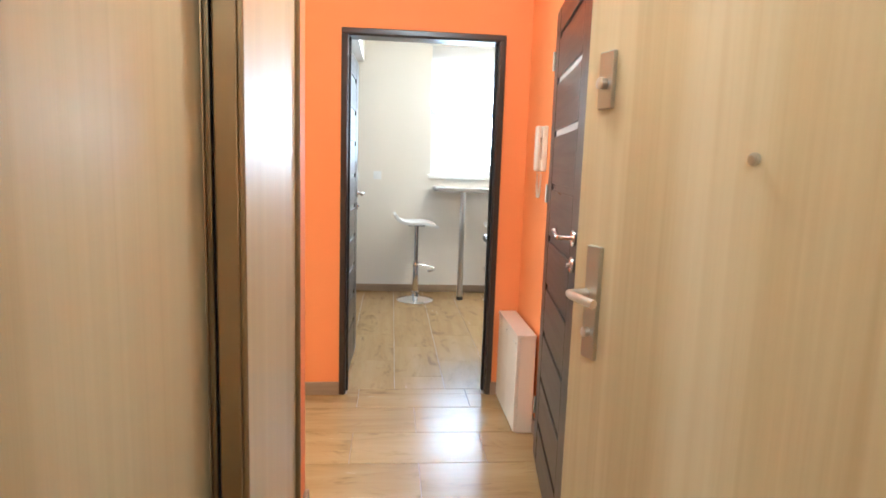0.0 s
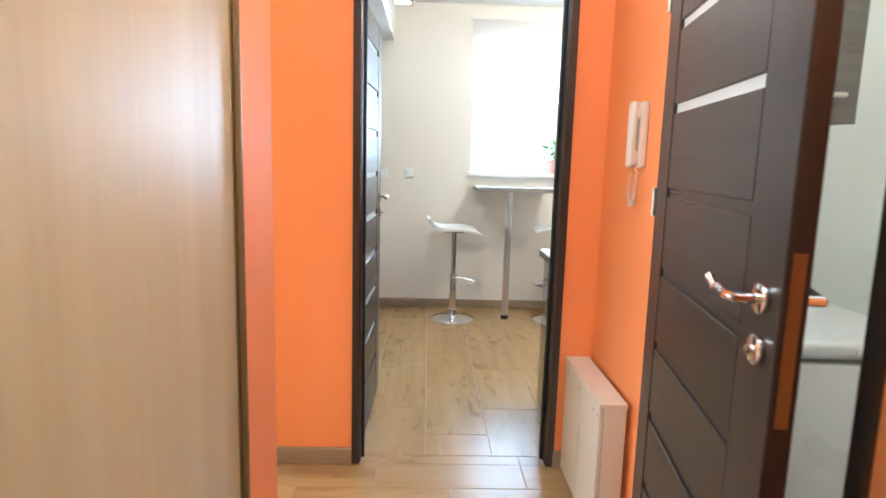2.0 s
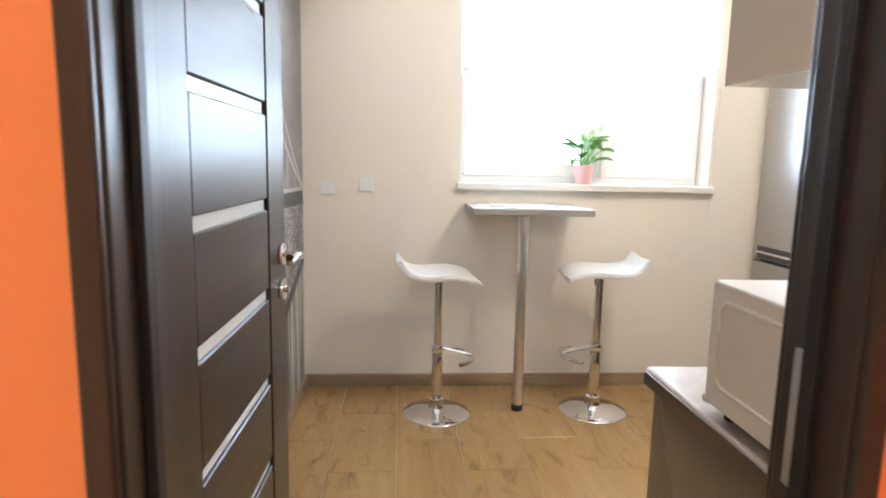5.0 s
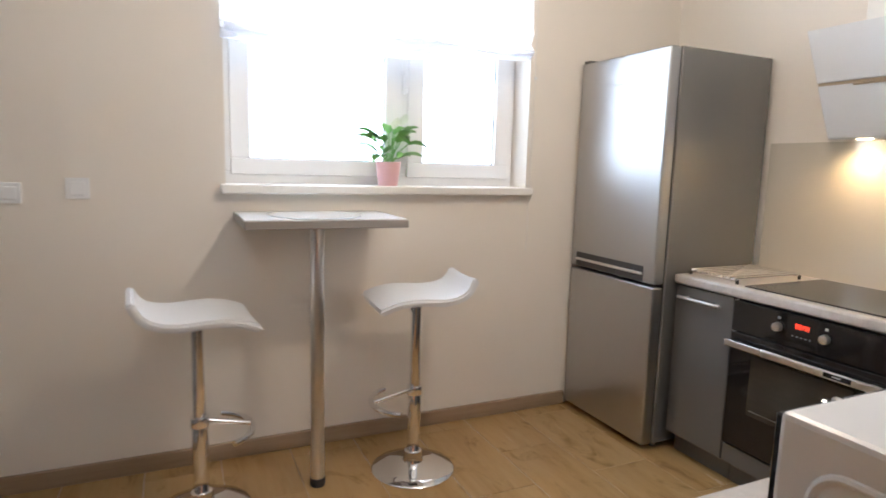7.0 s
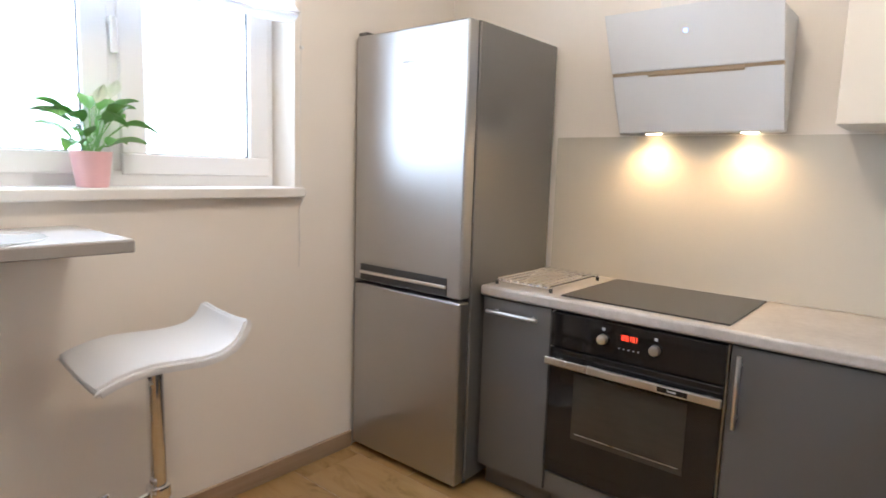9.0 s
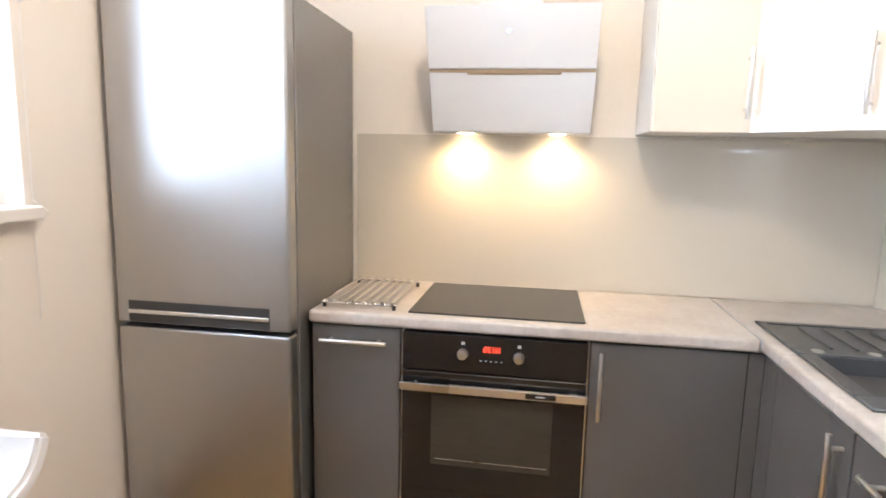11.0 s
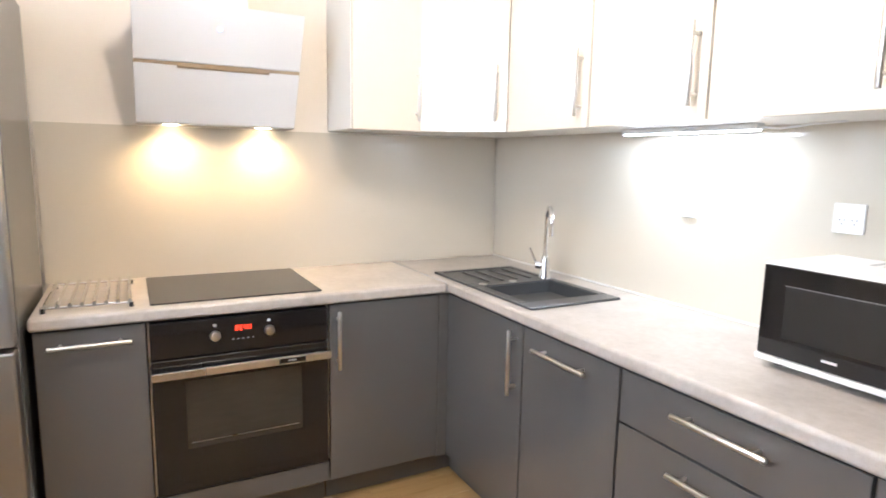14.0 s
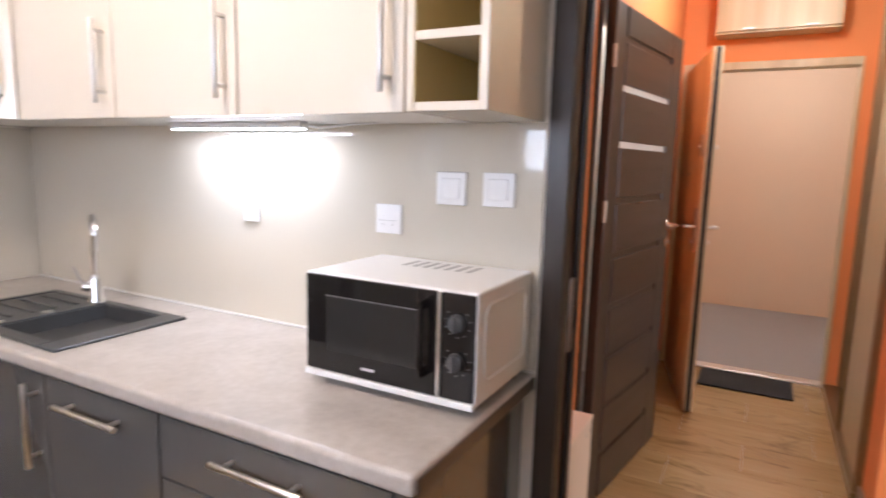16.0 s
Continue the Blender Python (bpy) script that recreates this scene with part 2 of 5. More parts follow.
SILVERINK = paint("silver_print", (0.65, 0.65, 0.66), 0.4)
SCREW = paint("grey_socket_hole", (0.25, 0.24, 0.23), 0.5)
PANE = glass("window_pane")


def leaf_material():
    g = Graph("green_leaf")
    f = g.noise(g.coords(), 18, 2.0)
    g.set(Base_Color=g.mix(f, (0.085, 0.26, 0.045), (0.25, 0.48, 0.12)), Roughness=0.35, Subsurface_Weight=0.0)
    return g.mat


def worktop_material():
    g = Graph("pale_stone_worktop")
    a, b, c = g.noise(g.coords(), 5, 5.0, 0.6, 0.8), g.noise(g.coords(), 40, 4.0, 0.6), g.noise(g.coords(), 260, 2.0)
    f = g.m("ADD", g.m("MULTIPLY", a, 0.5), g.m("ADD", g.m("MULTIPLY", b, 0.33), g.m("MULTIPLY", c, 0.17)))
    g.set(Base_Color=g.ramp(f, (0.3, (0.345, 0.312, 0.28)), (0.5, (0.46, 0.42, 0.382)), (0.7, (0.565, 0.53, 0.495))), Roughness=0.28)
    return g.bump(b, 0.15, 0.0006).mat


def blind_material():
    g = Graph("sheer_white_blind")
    weave = g.noise(g.coords((1, 1, 1)), 700, 1.0)
    g.set(Base_Color=(0.85, 0.85, 0.86, 1), Roughness=0.8)
    thin = g.tree.nodes.new("ShaderNodeBsdfTranslucent")
    thin.inputs[0].default_value = (0.9, 0.9, 0.92, 1)
    clear = g.tree.nodes.new("ShaderNodeBsdfTransparent")
    one = g.node("ShaderNodeMixShader", i0=0.6, i1=g.bsdf.outputs[0], i2=thin.outputs[0])
    two = g.node("ShaderNodeMixShader", i0=g.m("MULTIPLY", weave, 0.75), i1=one.outputs[0], i2=clear.outputs[0])
    g.tree.links.new(two.outputs[0], g.tree.nodes["Material Output"].inputs[0])
    return g.mat


def mural_material():
    """A black and white night view of a bridge and a lit skyline over water."""
    g = Graph("night_bridge_wallpaper")
    axes = g.node("ShaderNodeSeparateXYZ", i0=g.node("ShaderNodeTexCoord").outputs["Object"]).outputs
    y, z = axes[1], axes[2]
    d = g.m("SUBTRACT", 2.86, y)
    sky = g.ramp(g.noise(g.coords((1, 0.8, 1.6)), 2.0, 4.0, 0.6), (0.3, (0.13, 0.13, 0.14)), (0.7, (0.3, 0.3, 0.31)))
    colour = g.mix(g.ramp01(z, 1.3, 2.1), g.mix(0.5, sky, (0.17, 0.17, 0.18)), sky)
    # skyline: uneven columns with rows of lit windows
    cell = g.m("FLOOR", g.m("MULTIPLY", y, 21.0))
    tall = g.node("ShaderNodeTexWhiteNoise")
    tall.noise_dimensions = "1D"
    g.put(tall.inputs["W"], cell)
    roof = g.m("ADD", 1.16, g.m("MULTIPLY", g.m("POWER", tall.outputs[0], 2.2), 0.34))
    built = g.m("LESS_THAN", z, roof)
    zed = g.m("ADD", g.m("MULTIPLY", z, 78.0), g.m("MULTIPLY", tall.outputs[0], 7.0))
    at = g.node("ShaderNodeCombineXYZ", i0=g.m("FLOOR", g.m("MULTIPLY", y, 64.0)), i1=g.m("FLOOR", zed))
    lit = g.node("ShaderNodeTexWhiteNoise", Vector=at.outputs[0])
    fy, fz = g.m("FRACT", g.m("MULTIPLY", y, 64.0)), g.m("FRACT", zed)
    hole = g.m("MULTIPLY", g.band(fy, 0.0, 0.92, 0.12), g.band(fz, 0.2, 0.68, 0.2))
    patch = g.noise(g.coords((1, 9, 5)), 1.0, 3.0)
    on = g.m("MULTIPLY", hole, g.m("GREATER_THAN", g.m("ADD", lit.outputs[0], g.m("MULTIPLY", patch, 2.6)), 1.72))
    wall = g.mix(tall.outputs[0], (0.035, 0.035, 0.037), (0.15, 0.15, 0.155))
    fade = g.m("ADD", 0.45, g.m("MULTIPLY", g.noise(g.coords((1, 30, 24)), 1.0, 2.0), 1.0))
    city = g.mix(g.m("MULTIPLY", on, fade), g.mix(g.noise(g.coords((1, 7, 9)), 1.0, 4.0), wall, (0.2, 0.2, 0.205)), (0.66, 0.66, 0.66))
    colour = g.mix(built, colour, city)
    # suspension cables, deck and deck lights
    for a, b in ((0.56, 0.22), (0.36, 0.2)):
        line = g.m("ADD", 1.185, g.m("ADD", g.m("MULTIPLY", d, a), g.m("MULTIPLY", g.m("MULTIPLY", d, d), b)))
        near = g.m("ABSOLUTE", g.m("SUBTRACT", z, line))
        colour = g.mix(g.m("MULTIPLY", g.m("SUBTRACT", 1.0, g.ramp01(near, 0.004, 0.022)), 0.8), colour, (0.62, 0.62, 0.63))
    deck = g.m("ADD", 1.175, g.m("MULTIPLY", d, 0.02))
    off = g.m("SUBTRACT", z, deck)
    colour = g.mix(g.band(off, -0.075, 0.0, 0.004), colour, (0.04, 0.04, 0.042))
    colour = g.mix(g.band(off, 0.0, 0.02, 0.004), colour, (0.55, 0.55, 0.55))
    shore = g.m("SUBTRACT", z, g.m("SUBTRACT", 0.82, g.m("MULTIPLY", d, 0.33)))
    # shore and water with upright streaks of light
    water = g.ramp(g.noise(g.coords((1, 11, 0.5)), 1.0, 4.0, 0.6), (0.32, (0.05, 0.05, 0.052)), (0.5, (0.22, 0.22, 0.22)), (0.64, (0.7, 0.7, 0.7)))
    colour = g.mix(g.m("SUBTRACT", 1.0, g.ramp01(shore, -0.09, -0.03)), colour, water)
    colour = g.mix(g.band(shore, -0.07, 0.0, 0.02), colour, (0.03, 0.03, 0.032))
    g.set(Base_Color=colour, Roughness=0.45)
    return g.bump(g.noise(g.coords(), 160, 2.0), 0.3, 0.0005).mat


def beach_material():
    """Sky, sea line, dunes with grass and a boardwalk, printed on canvas."""
    g = Graph("beach_print_canvas")
    axes = g.node("ShaderNodeSeparateXYZ", i0=g.node("ShaderNodeTexCoord").outputs["Object"]).outputs
    x, z = axes[0], axes[2]
    cloud = g.noise(g.coords((1.2, 1, 5)), 2.6, 5.0, 0.6)
    sky = g.mix(g.ramp01(z, 0.44, 0.92), (0.62, 0.77, 0.86), (0.07, 0.29, 0.60))
    sky = g.mix(g.m("MULTIPLY", g.ramp01(cloud, 0.52, 0.7), g.band(z, 0.55, 0.8, 0.08)), sky, (0.86, 0.88, 0.9))
    sand = g.mix(g.noise(g.coords((1, 1, 2)), 11, 5.0, 0.65), (0.55, 0.49, 0.42), (0.82, 0.79, 0.75))
    rough_edge = g.m("MULTIPLY", g.noise(g.coords((1, 0, 0)), 9.0, 4.0, 0.6), 0.1)
    hill = g.m("ADD", 0.36, g.m("ADD", g.m("MULTIPLY", g.ramp01(x, -0.1, 0.75), 0.13), rough_edge))
    colour = g.mix(g.band(z, 0.405, 0.445, 0.006), sky, (0.3, 0.42, 0.5))
    colour = g.mix(g.m("LESS_THAN", z, hill), colour, sand)
    # dune grass: leaning streaks that hang over the sand in uneven tufts
    lean = g.node("ShaderNodeCombineXYZ", i0=g.m("ADD", g.m("MULTIPLY", x, 34.0), g.m("MULTIPLY", z, 15.0)), i1=0.0, i2=g.m("MULTIPLY", z, 5.0))
    blade = g.noise(lean.outputs[0], 1.0, 5.0, 0.7, 0.3)
    grass = g.ramp(blade, (0.35, (0.24, 0.20, 0.11)), (0.52, (0.45, 0.39, 0.24)), (0.68, (0.66, 0.60, 0.44)))
    low = g.m("SUBTRACT", hill, g.m("ADD", 0.05, g.m("MULTIPLY", g.noise(g.coords((5, 1, 0.6)), 1.0, 4.0, 0.65), 0.30)))
    tuft = g.m("MULTIPLY", g.ramp01(g.m("SUBTRACT", z, low), -0.03, 0.04), g.m("LESS_THAN", z, g.m("ADD", hill, g.m("MULTIPLY", blade, 0.05))))
    spread = g.ramp01(g.m("ADD", x, g.m("MULTIPLY", g.noise(g.coords((1, 1, 1)), 6.0, 3.0), 0.3)), -0.05, 0.2)
    colour = g.mix(g.m("MULTIPLY", tuft, spread), colour, grass)
    # boardwalk and its posts, off to one side
    mid, wide = g.m("ADD", -0.42, g.m("MULTIPLY", z, 0.3)), g.m("SUBTRACT", 0.2, g.m("MULTIPLY", z, 0.42))
    walk_mask = g.m("MULTIPLY", g.m("LESS_THAN", g.m("ABSOLUTE", g.m("SUBTRACT", x, mid)), wide), g.m("LESS_THAN", z, 0.36))
    slat = g.band(g.m("FRACT", g.m("MULTIPLY", z, 34.0)), 0.0, 0.78, 0.05)
    colour = g.mix(walk_mask, colour, g.mix(slat, (0.3, 0.3, 0.32), (0.62, 0.62, 0.63)))
    g.set(Base_Color=colour, Roughness=0.6)
    return g.bump(g.noise(g.coords(), 500, 1.0), 0.3, 0.0004).mat


LEAF, WORKTOP, BLIND, MURAL, BEACH = leaf_material(), worktop_material(), blind_material(), mural_material(), beach_material()


def hem_material():
    g = Graph("thick_white_hem_cloth")
    g.set(Base_Color=(0.85, 0.85, 0.87, 1), Roughness=0.85)
    g.bump(g.noise(g.coords((1, 1, 3)), 40, 3.0), 0.4, 0.002)
    thin = g.tree.nodes.new("ShaderNodeBsdfTranslucent")
    thin.inputs[0].default_value = (0.9, 0.9, 0.93, 1)
    both = g.node("ShaderNodeMixShader", i0=0.68, i1=g.bsdf.outputs[0], i2=thin.outputs[0])
    g.tree.links.new(both.outputs[0], g.tree.nodes["Material Output"].inputs[0])
    return g.mat


HEM = hem_material()
MWEDGE = paint("dim_grey_print", (0.14, 0.138, 0.135), 0.4)
MWGLASS = paint("grey_meshed_glass", (0.026, 0.025, 0.024), 0.12, 0.1, 900, 0.05)
PETAL = paint("white_petal", (0.8, 0.82, 0.76), 0.5)


# ---- building blocks ----
ROOTS = {}


def thing(name, at, turn=0.0, label="", category="", group="", kind=""):
    """An Empty at a thing's base, to hold its parts."""
    ob = new(name)
    ob.empty_display_size = 0.1
    m = pose(*at, 0, 0, turn)
    ob.matrix_basis = m
    ROOTS[ob.name] = m
    return tagged(ob, label, category, group, kind)


def mesh_of(name, bm, material, smooth=False):
    bmesh.ops.recalc_face_normals(bm, faces=bm.faces[:])
    me = bpy.data.meshes.new(name)
    bm.to_mesh(me)
    bm.free()
    for m in material if isinstance(material, (list, tuple)) else [material]:
        me.materials.append(m)
    if smooth:
        me.shade_smooth()
        me.set_sharp_from_angle(angle=radians(35))
    return me


def part(name, bm, material, parent, label="", local=False, smooth=False):
    """One mesh under a thing or under a part. bm is in world places, or in the thing's own if local."""
    root = parent
    while root.name not in ROOTS:
        root = root.parent
    if not local:
        bmesh.ops.transform(bm, matrix=ROOTS[root.name].inverted(), verts=bm.verts[:])
    ob = new(name, mesh_of(name, bm, material, smooth))
    ob.parent = parent
    return tagged(ob, label)


def solid(name, bm, material, label="", category="", kind="structure", smooth=False):
    return tagged(new(name, mesh_of(name, bm, material, smooth)), label, category, "", kind)


def bx(x0, x1, y0, y1, z0, z1, bevel=0.0, into=None, seg=1):
    """A box, with bevelled edges if asked, in a new bmesh or into one."""
    bm = bmesh.new()
    v = [bm.verts.new((x, y, z)) for x in (x0, x1) for y in (y0, y1) for z in (z0, z1)]
    for f in ((0, 1, 3, 2), (4, 6, 7, 5), (0, 4, 5, 1), (2, 3, 7, 6), (0, 2, 6, 4), (1, 5, 7, 3)):
        bm.faces.new([v[i] for i in f])
    if bevel:
        bmesh.ops.bevel(bm, geom=bm.edges[:], offset=bevel, segments=seg, affect="EDGES", profile=0.5)
    return join(into, bm)


def join(into, bm):
    if into is None:
        return bm
    me = bpy.data.meshes.new("joint")
    bm.to_mesh(me)
    bm.free()
    into.from_mesh(me)
    bpy.data.meshes.remove(me)
    return into


def cyl(p, q, r, r2=None, seg=20, into=None, bevel=0.0):
    """A round bar from p to q."""
    p, q = Vector(p), Vector(q)
    bm = bmesh.new()
    bmesh.ops.create_cone(bm, cap_ends=True, segments=seg, radius1=r, radius2=r if r2 is None else r2, depth=(q - p).length)
    if bevel:
        bmesh.ops.bevel(bm, geom=[e for e in bm.edges if len(e.link_faces) == 2 and e.calc_face_angle(0) > 1], offset=bevel, segments=2, affect="EDGES", profile=0.5)
    turn = (q - p).to_track_quat("Z", "Y").to_matrix().to_4x4()
    bmesh.ops.transform(bm, matrix=Matrix.Translation((p + q) / 2) @ turn, verts=bm.verts[:])
    return join(into, bm)


def lathe(profile, at, seg=40, into=None):
    """A turned body from (radius, height) steps."""
    bm = bmesh.new()
    rings = []
    for r, h in profile:
        rings.append([bm.verts.new((at[0] + r * math.cos(2 * math.pi * i / seg), at[1] + r * math.sin(2 * math.pi * i / seg), at[2] + h)) for i in range(seg)])
    for a, b in zip(rings, rings[1:]):
        for i in range(seg):
            bm.faces.new((a[i], a[(i + 1) % seg], b[(i + 1) % seg], b[i]))
    bm.faces.new(rings[0]), bm.faces.new(rings[-1])
    return join(into, bm)


def tube(points, r, seg=10, into=None):
    """A bent round bar along points."""
    pts = [Vector(p) for p in points]
    bm = bmesh.new()
    rings, side = [], None
    for i, p in enumerate(pts):
        t = (pts[min(i + 1, len(pts) - 1)] - pts[max(i - 1, 0)]).normalized()
        side = (side - t * side.dot(t)) if side else t.orthogonal()
        side.normalize()
        up = t.cross(side)
        rings.append([bm.verts.new(p + r * (math.cos(2 * math.pi * k / seg) * side + math.sin(2 * math.pi * k / seg) * up)) for k in range(seg)])
    for a, b in zip(rings, rings[1:]):
        for k in range(seg):
            bm.faces.new((a[k], a[(k + 1) % seg], b[(k + 1) % seg], b[k]))
    bm.faces.new(rings[0]), bm.faces.new(rings[-1])
    return join(into, bm)


def prism(outline, z0, z1, bevel=0.0, into=None):
    """An upright prism over an outline of (x, y)."""
    bm = bmesh.new()
    low = [bm.verts.new((x, y, z0)) for x, y in outline]
    top = [bm.verts.new((x, y, z1)) for x, y in outline]
    bm.faces.new(low), bm.faces.new(top)
    for i in range(len(outline)):
        j = (i + 1) % len(outline)
        bm.faces.new((low[i], low[j], top[j], top[i]))
    if bevel:
        bmesh.ops.bevel(bm, geom=bm.edges[:], offset=bevel, segments=2, affect="EDGES", profile=0.5)
    return join(into, bm)


def sheet(rows, thick, into=None):
    """A curved sheet over a grid of points, with thickness downwards along its normals."""
    bm = bmesh.new()
    grid = [[bm.verts.new(p) for p in row] for row in rows]
    for a, b in zip(grid, grid[1:]):
        for i in range(len(a) - 1):
            bm.faces.new((a[i], a[i + 1], b[i + 1], b[i]))
    if thick:
        bmesh.ops.recalc_face_normals(bm, faces=bm.faces[:])
        bmesh.ops.solidify(bm, geom=bm.faces[:], thickness=thick)
    return join(into, bm)


def bar_handle(parent, a, b, out, r=0.0072, stand=0.032):
    """A bar handle from a to b on two posts; out points away from the front it sits on."""
    a, b, out = Vector(a), Vector(b), Vector(out)
    bm = cyl(a + out * stand, b + out * stand, r, seg=14, bevel=0.001)
    for f in (0.14, 0.86):
        p = a.lerp(b, f)
        cyl(p, p + out * stand, r * 0.75, seg=10, into=bm)
    return part("handle", bm, SATIN, parent, "brushed steel bar handle", smooth=True)

# ---- the setting ----
HI = 2.65
bm = bx(-0.43, 0.607, 2.85, 3.22, 0, HI)
bx(2.105, 3.2, 2.85, 3.22, 0, HI, into=bm), bx(0.607, 2.105, 2.85, 3.22, 0, 1.2, into=bm), bx(0.607, 2.105, 2.85, 3.22, 2.35, HI, into=bm)
solid("wall_north", bm, WALL, "warm white papered kitchen wall with a window")
solid("wall_east", bx(3.105, 3.25, -0.1, 2.85, 0, HI), WALL, "warm white papered kitchen wall behind the hob")
solid("wall_west", bx(-0.43, -0.304, 0.13, 2.85, 0, HI), WALL, "kitchen wall under the bridge wallpaper")
bm = bx(-0.304, -0.054, 0.066, 0.13, 0, HI)
bx(0.806, 3.105, 0.066, 0.13, 0, HI, into=bm), bx(-0.054, 0.806, 0.066, 0.13, 2.035, HI, into=bm)
solid("wall_south", bm, WALL, "warm white kitchen wall beside the door")
bm = bx(-0.43, -0.054, 0.0, 0.066, 0, HI)
bx(0.806, 1.065, 0.0, 0.066, 0, HI, into=bm), bx(-0.054, 0.806, 0.0, 0.066, 2.035, HI, into=bm)
solid("wall_hall_end", bm, ORANGE, "orange painted hall wall round the kitchen door")
bm = bx(0.965, 1.065, -2.95, -1.558, 0, HI)
bx(0.965, 1.065, -0.715, 0.0, 0, HI, into=bm), bx(0.965, 1.065, -1.558, -0.715, 2.035, HI, into=bm)
solid("wall_hall_east", bm, ORANGE, "orange painted hall wall with the bathroom door")
bm = bx(-0.75, -0.075, -3.05, -2.95, 0, HI)
bx(0.95, 1.9, -3.05, -2.95, 0, HI, into=bm), bx(-0.075, 0.95, -3.05, -2.95, 2.1, HI, into=bm)
solid("wall_entrance", bm, ORANGE, "orange painted wall round the entrance door")
solid("wall_hall_west", bx(-0.75, -0.10, -1.425, -1.146, 0, HI), ORANGE, "orange painted wall end beside the wardrobe")
solid("wall_wardrobe_back", bx(-0.75, -0.69, -2.95, -1.425, 0, HI), ORANGE, "plain wall behind the wardrobe")
bm = bx(-4.35, -0.43, 4.3, 4.45, 0, HI)
bx(-0.43, -0.33, 3.22, 4.45, 0, HI, into=bm)
solid("wall_living_north", bm, YELLOW, "pale yellow living room wall behind the sofa")
# the opening in this unseen wall is assumed, to go with the daylight lamp
bm = bx(-4.35, -4.2, -1.3, 0.1, 0, HI)
bx(-4.35, -4.2, 2.7, 4.3, 0, HI, into=bm), bx(-4.35, -4.2, 0.1, 2.7, 0, 0.75, into=bm), bx(-4.35, -4.2, 0.1, 2.7, 2.25, HI, into=bm)
solid("wall_living_west", bm, YELLOW, "pale yellow living room wall, window opening assumed")
solid("wall_living_south", bx(-4.2, -0.75, -1.3, -1.2, 0, HI), YELLOW, "pale yellow living room wall")
bm = bx(1.065, 2.3, -0.5, -0.42, 0, HI)
bx(2.2, 2.3, -2.4, -0.5, 0, HI, into=bm), bx(1.065, 2.3, -2.5, -2.4, 0, HI, into=bm)
solid("wall_bathroom", bm, TILEWHITE, "white tiled bathroom walls")
for name, x0, x1, y0, y1 in (("wall_landing_west", -1.6, -1.5, -5.2, -3.05), ("wall_landing_east", 1.9, 2.0, -5.2, -2.95), ("wall_landing_south", -1.6, 2.0, -5.3, -5.2), ("wall_landing_north", -1.6, -0.75, -3.05, -2.95)):
    solid(name, bx(x0, x1, y0, y1, 0, HI), LANDING, "plain beige plaster wall of the landing")
solid("ceiling_kitchen", bx(-0.43, 3.25, 0.0, 3.22, HI, HI + 0.1), CEIL, "plain white kitchen ceiling")
solid("ceiling_soffit", bx(-0.304, -0.085, 0.13, 2.85, 2.335, HI), CEIL, "white boxed beam along the kitchen ceiling")
solid("ceiling_hall", bx(-0.75, 1.065, -3.05, 0.0, HI, HI + 0.1), CEIL, "plain white hall ceiling")
solid("ceiling_living", bx(-4.35, -0.43, -1.3, 4.45, HI + 0.002, HI + 0.1), CEIL, "plain white living room ceiling")
solid("ceiling_bathroom", bx(1.065, 2.3, -2.5, -0.42, HI, HI + 0.1), CEIL, "plain white bathroom ceiling")
solid("ceiling_landing", bx(-1.6, 2.0, -5.3, -3.05, HI, HI + 0.1), CEIL, "plain white landing ceiling")
bm = bx(-4.2, -0.43, 4.18, 4.3, 2.56, HI)
solid("trim_cornice", bm, CEIL, "white cornice under the living room ceiling")
solid("floor_landing", bx(-1.6, 2.0, -5.3, -2.95, -0.1, -0.002), GREYFLOOR, "grey stone landing floor")
solid("floor_bathroom", bx(1.065, 2.3, -2.5, -0.42, -0.1, 0.0), GREYFLOOR, "grey bathroom floor")
solid("threshold", bx(-0.06, 0.9, -3.05, -2.95, -0.05, 0.012, 0.004), SATIN, "metal threshold under the entrance door")
solid("ground", bx(-300, 300, -300, 300, -3.4, -3.3), GREYFLOOR, "ground outside the kitchen window")
solid("wall_mural", bx(-0.304, -0.3, 0.13, 2.848, 0.065, 2.333), MURAL, "black and white wallpaper of a bridge at night")

# skirting boards
for name, x0, x1, y0, y1, m in (
    ("baseboard_north", -0.3, 2.42, 2.832, 2.85, BASE_X), ("baseboard_west", -0.3, -0.284, 0.145, 2.832, BASE_Y),
    ("baseboard_hall_end_left", -0.43, -0.068, -0.016, 0.0, BASE_X), ("baseboard_hall_end_right", 0.815, 0.965, -0.016, 0.0, BASE_X),
    ("baseboard_hall_east", 0.949, 0.965, -0.67, -0.016, BASE_Y), ("baseboard_hall_south", 0.949, 0.965, -2.95, -1.588, BASE_Y),
    ("baseboard_hall_west", -0.1, -0.084, -1.42, -1.146, BASE_Y), ("baseboard_living", -4.2, -0.43, 4.284, 4.3, BASE_X),
):
    solid(name, bx(x0, x1, y0, y1, 0.0, 0.075, 0.003), m, "wood effect skirting board along the wall")
solid("trim_living_edge", bx(-0.447, -0.43, -0.012, 0.09, 0, 2.06, 0.003), GROOVE, "dark edge trim of the living room doorway")


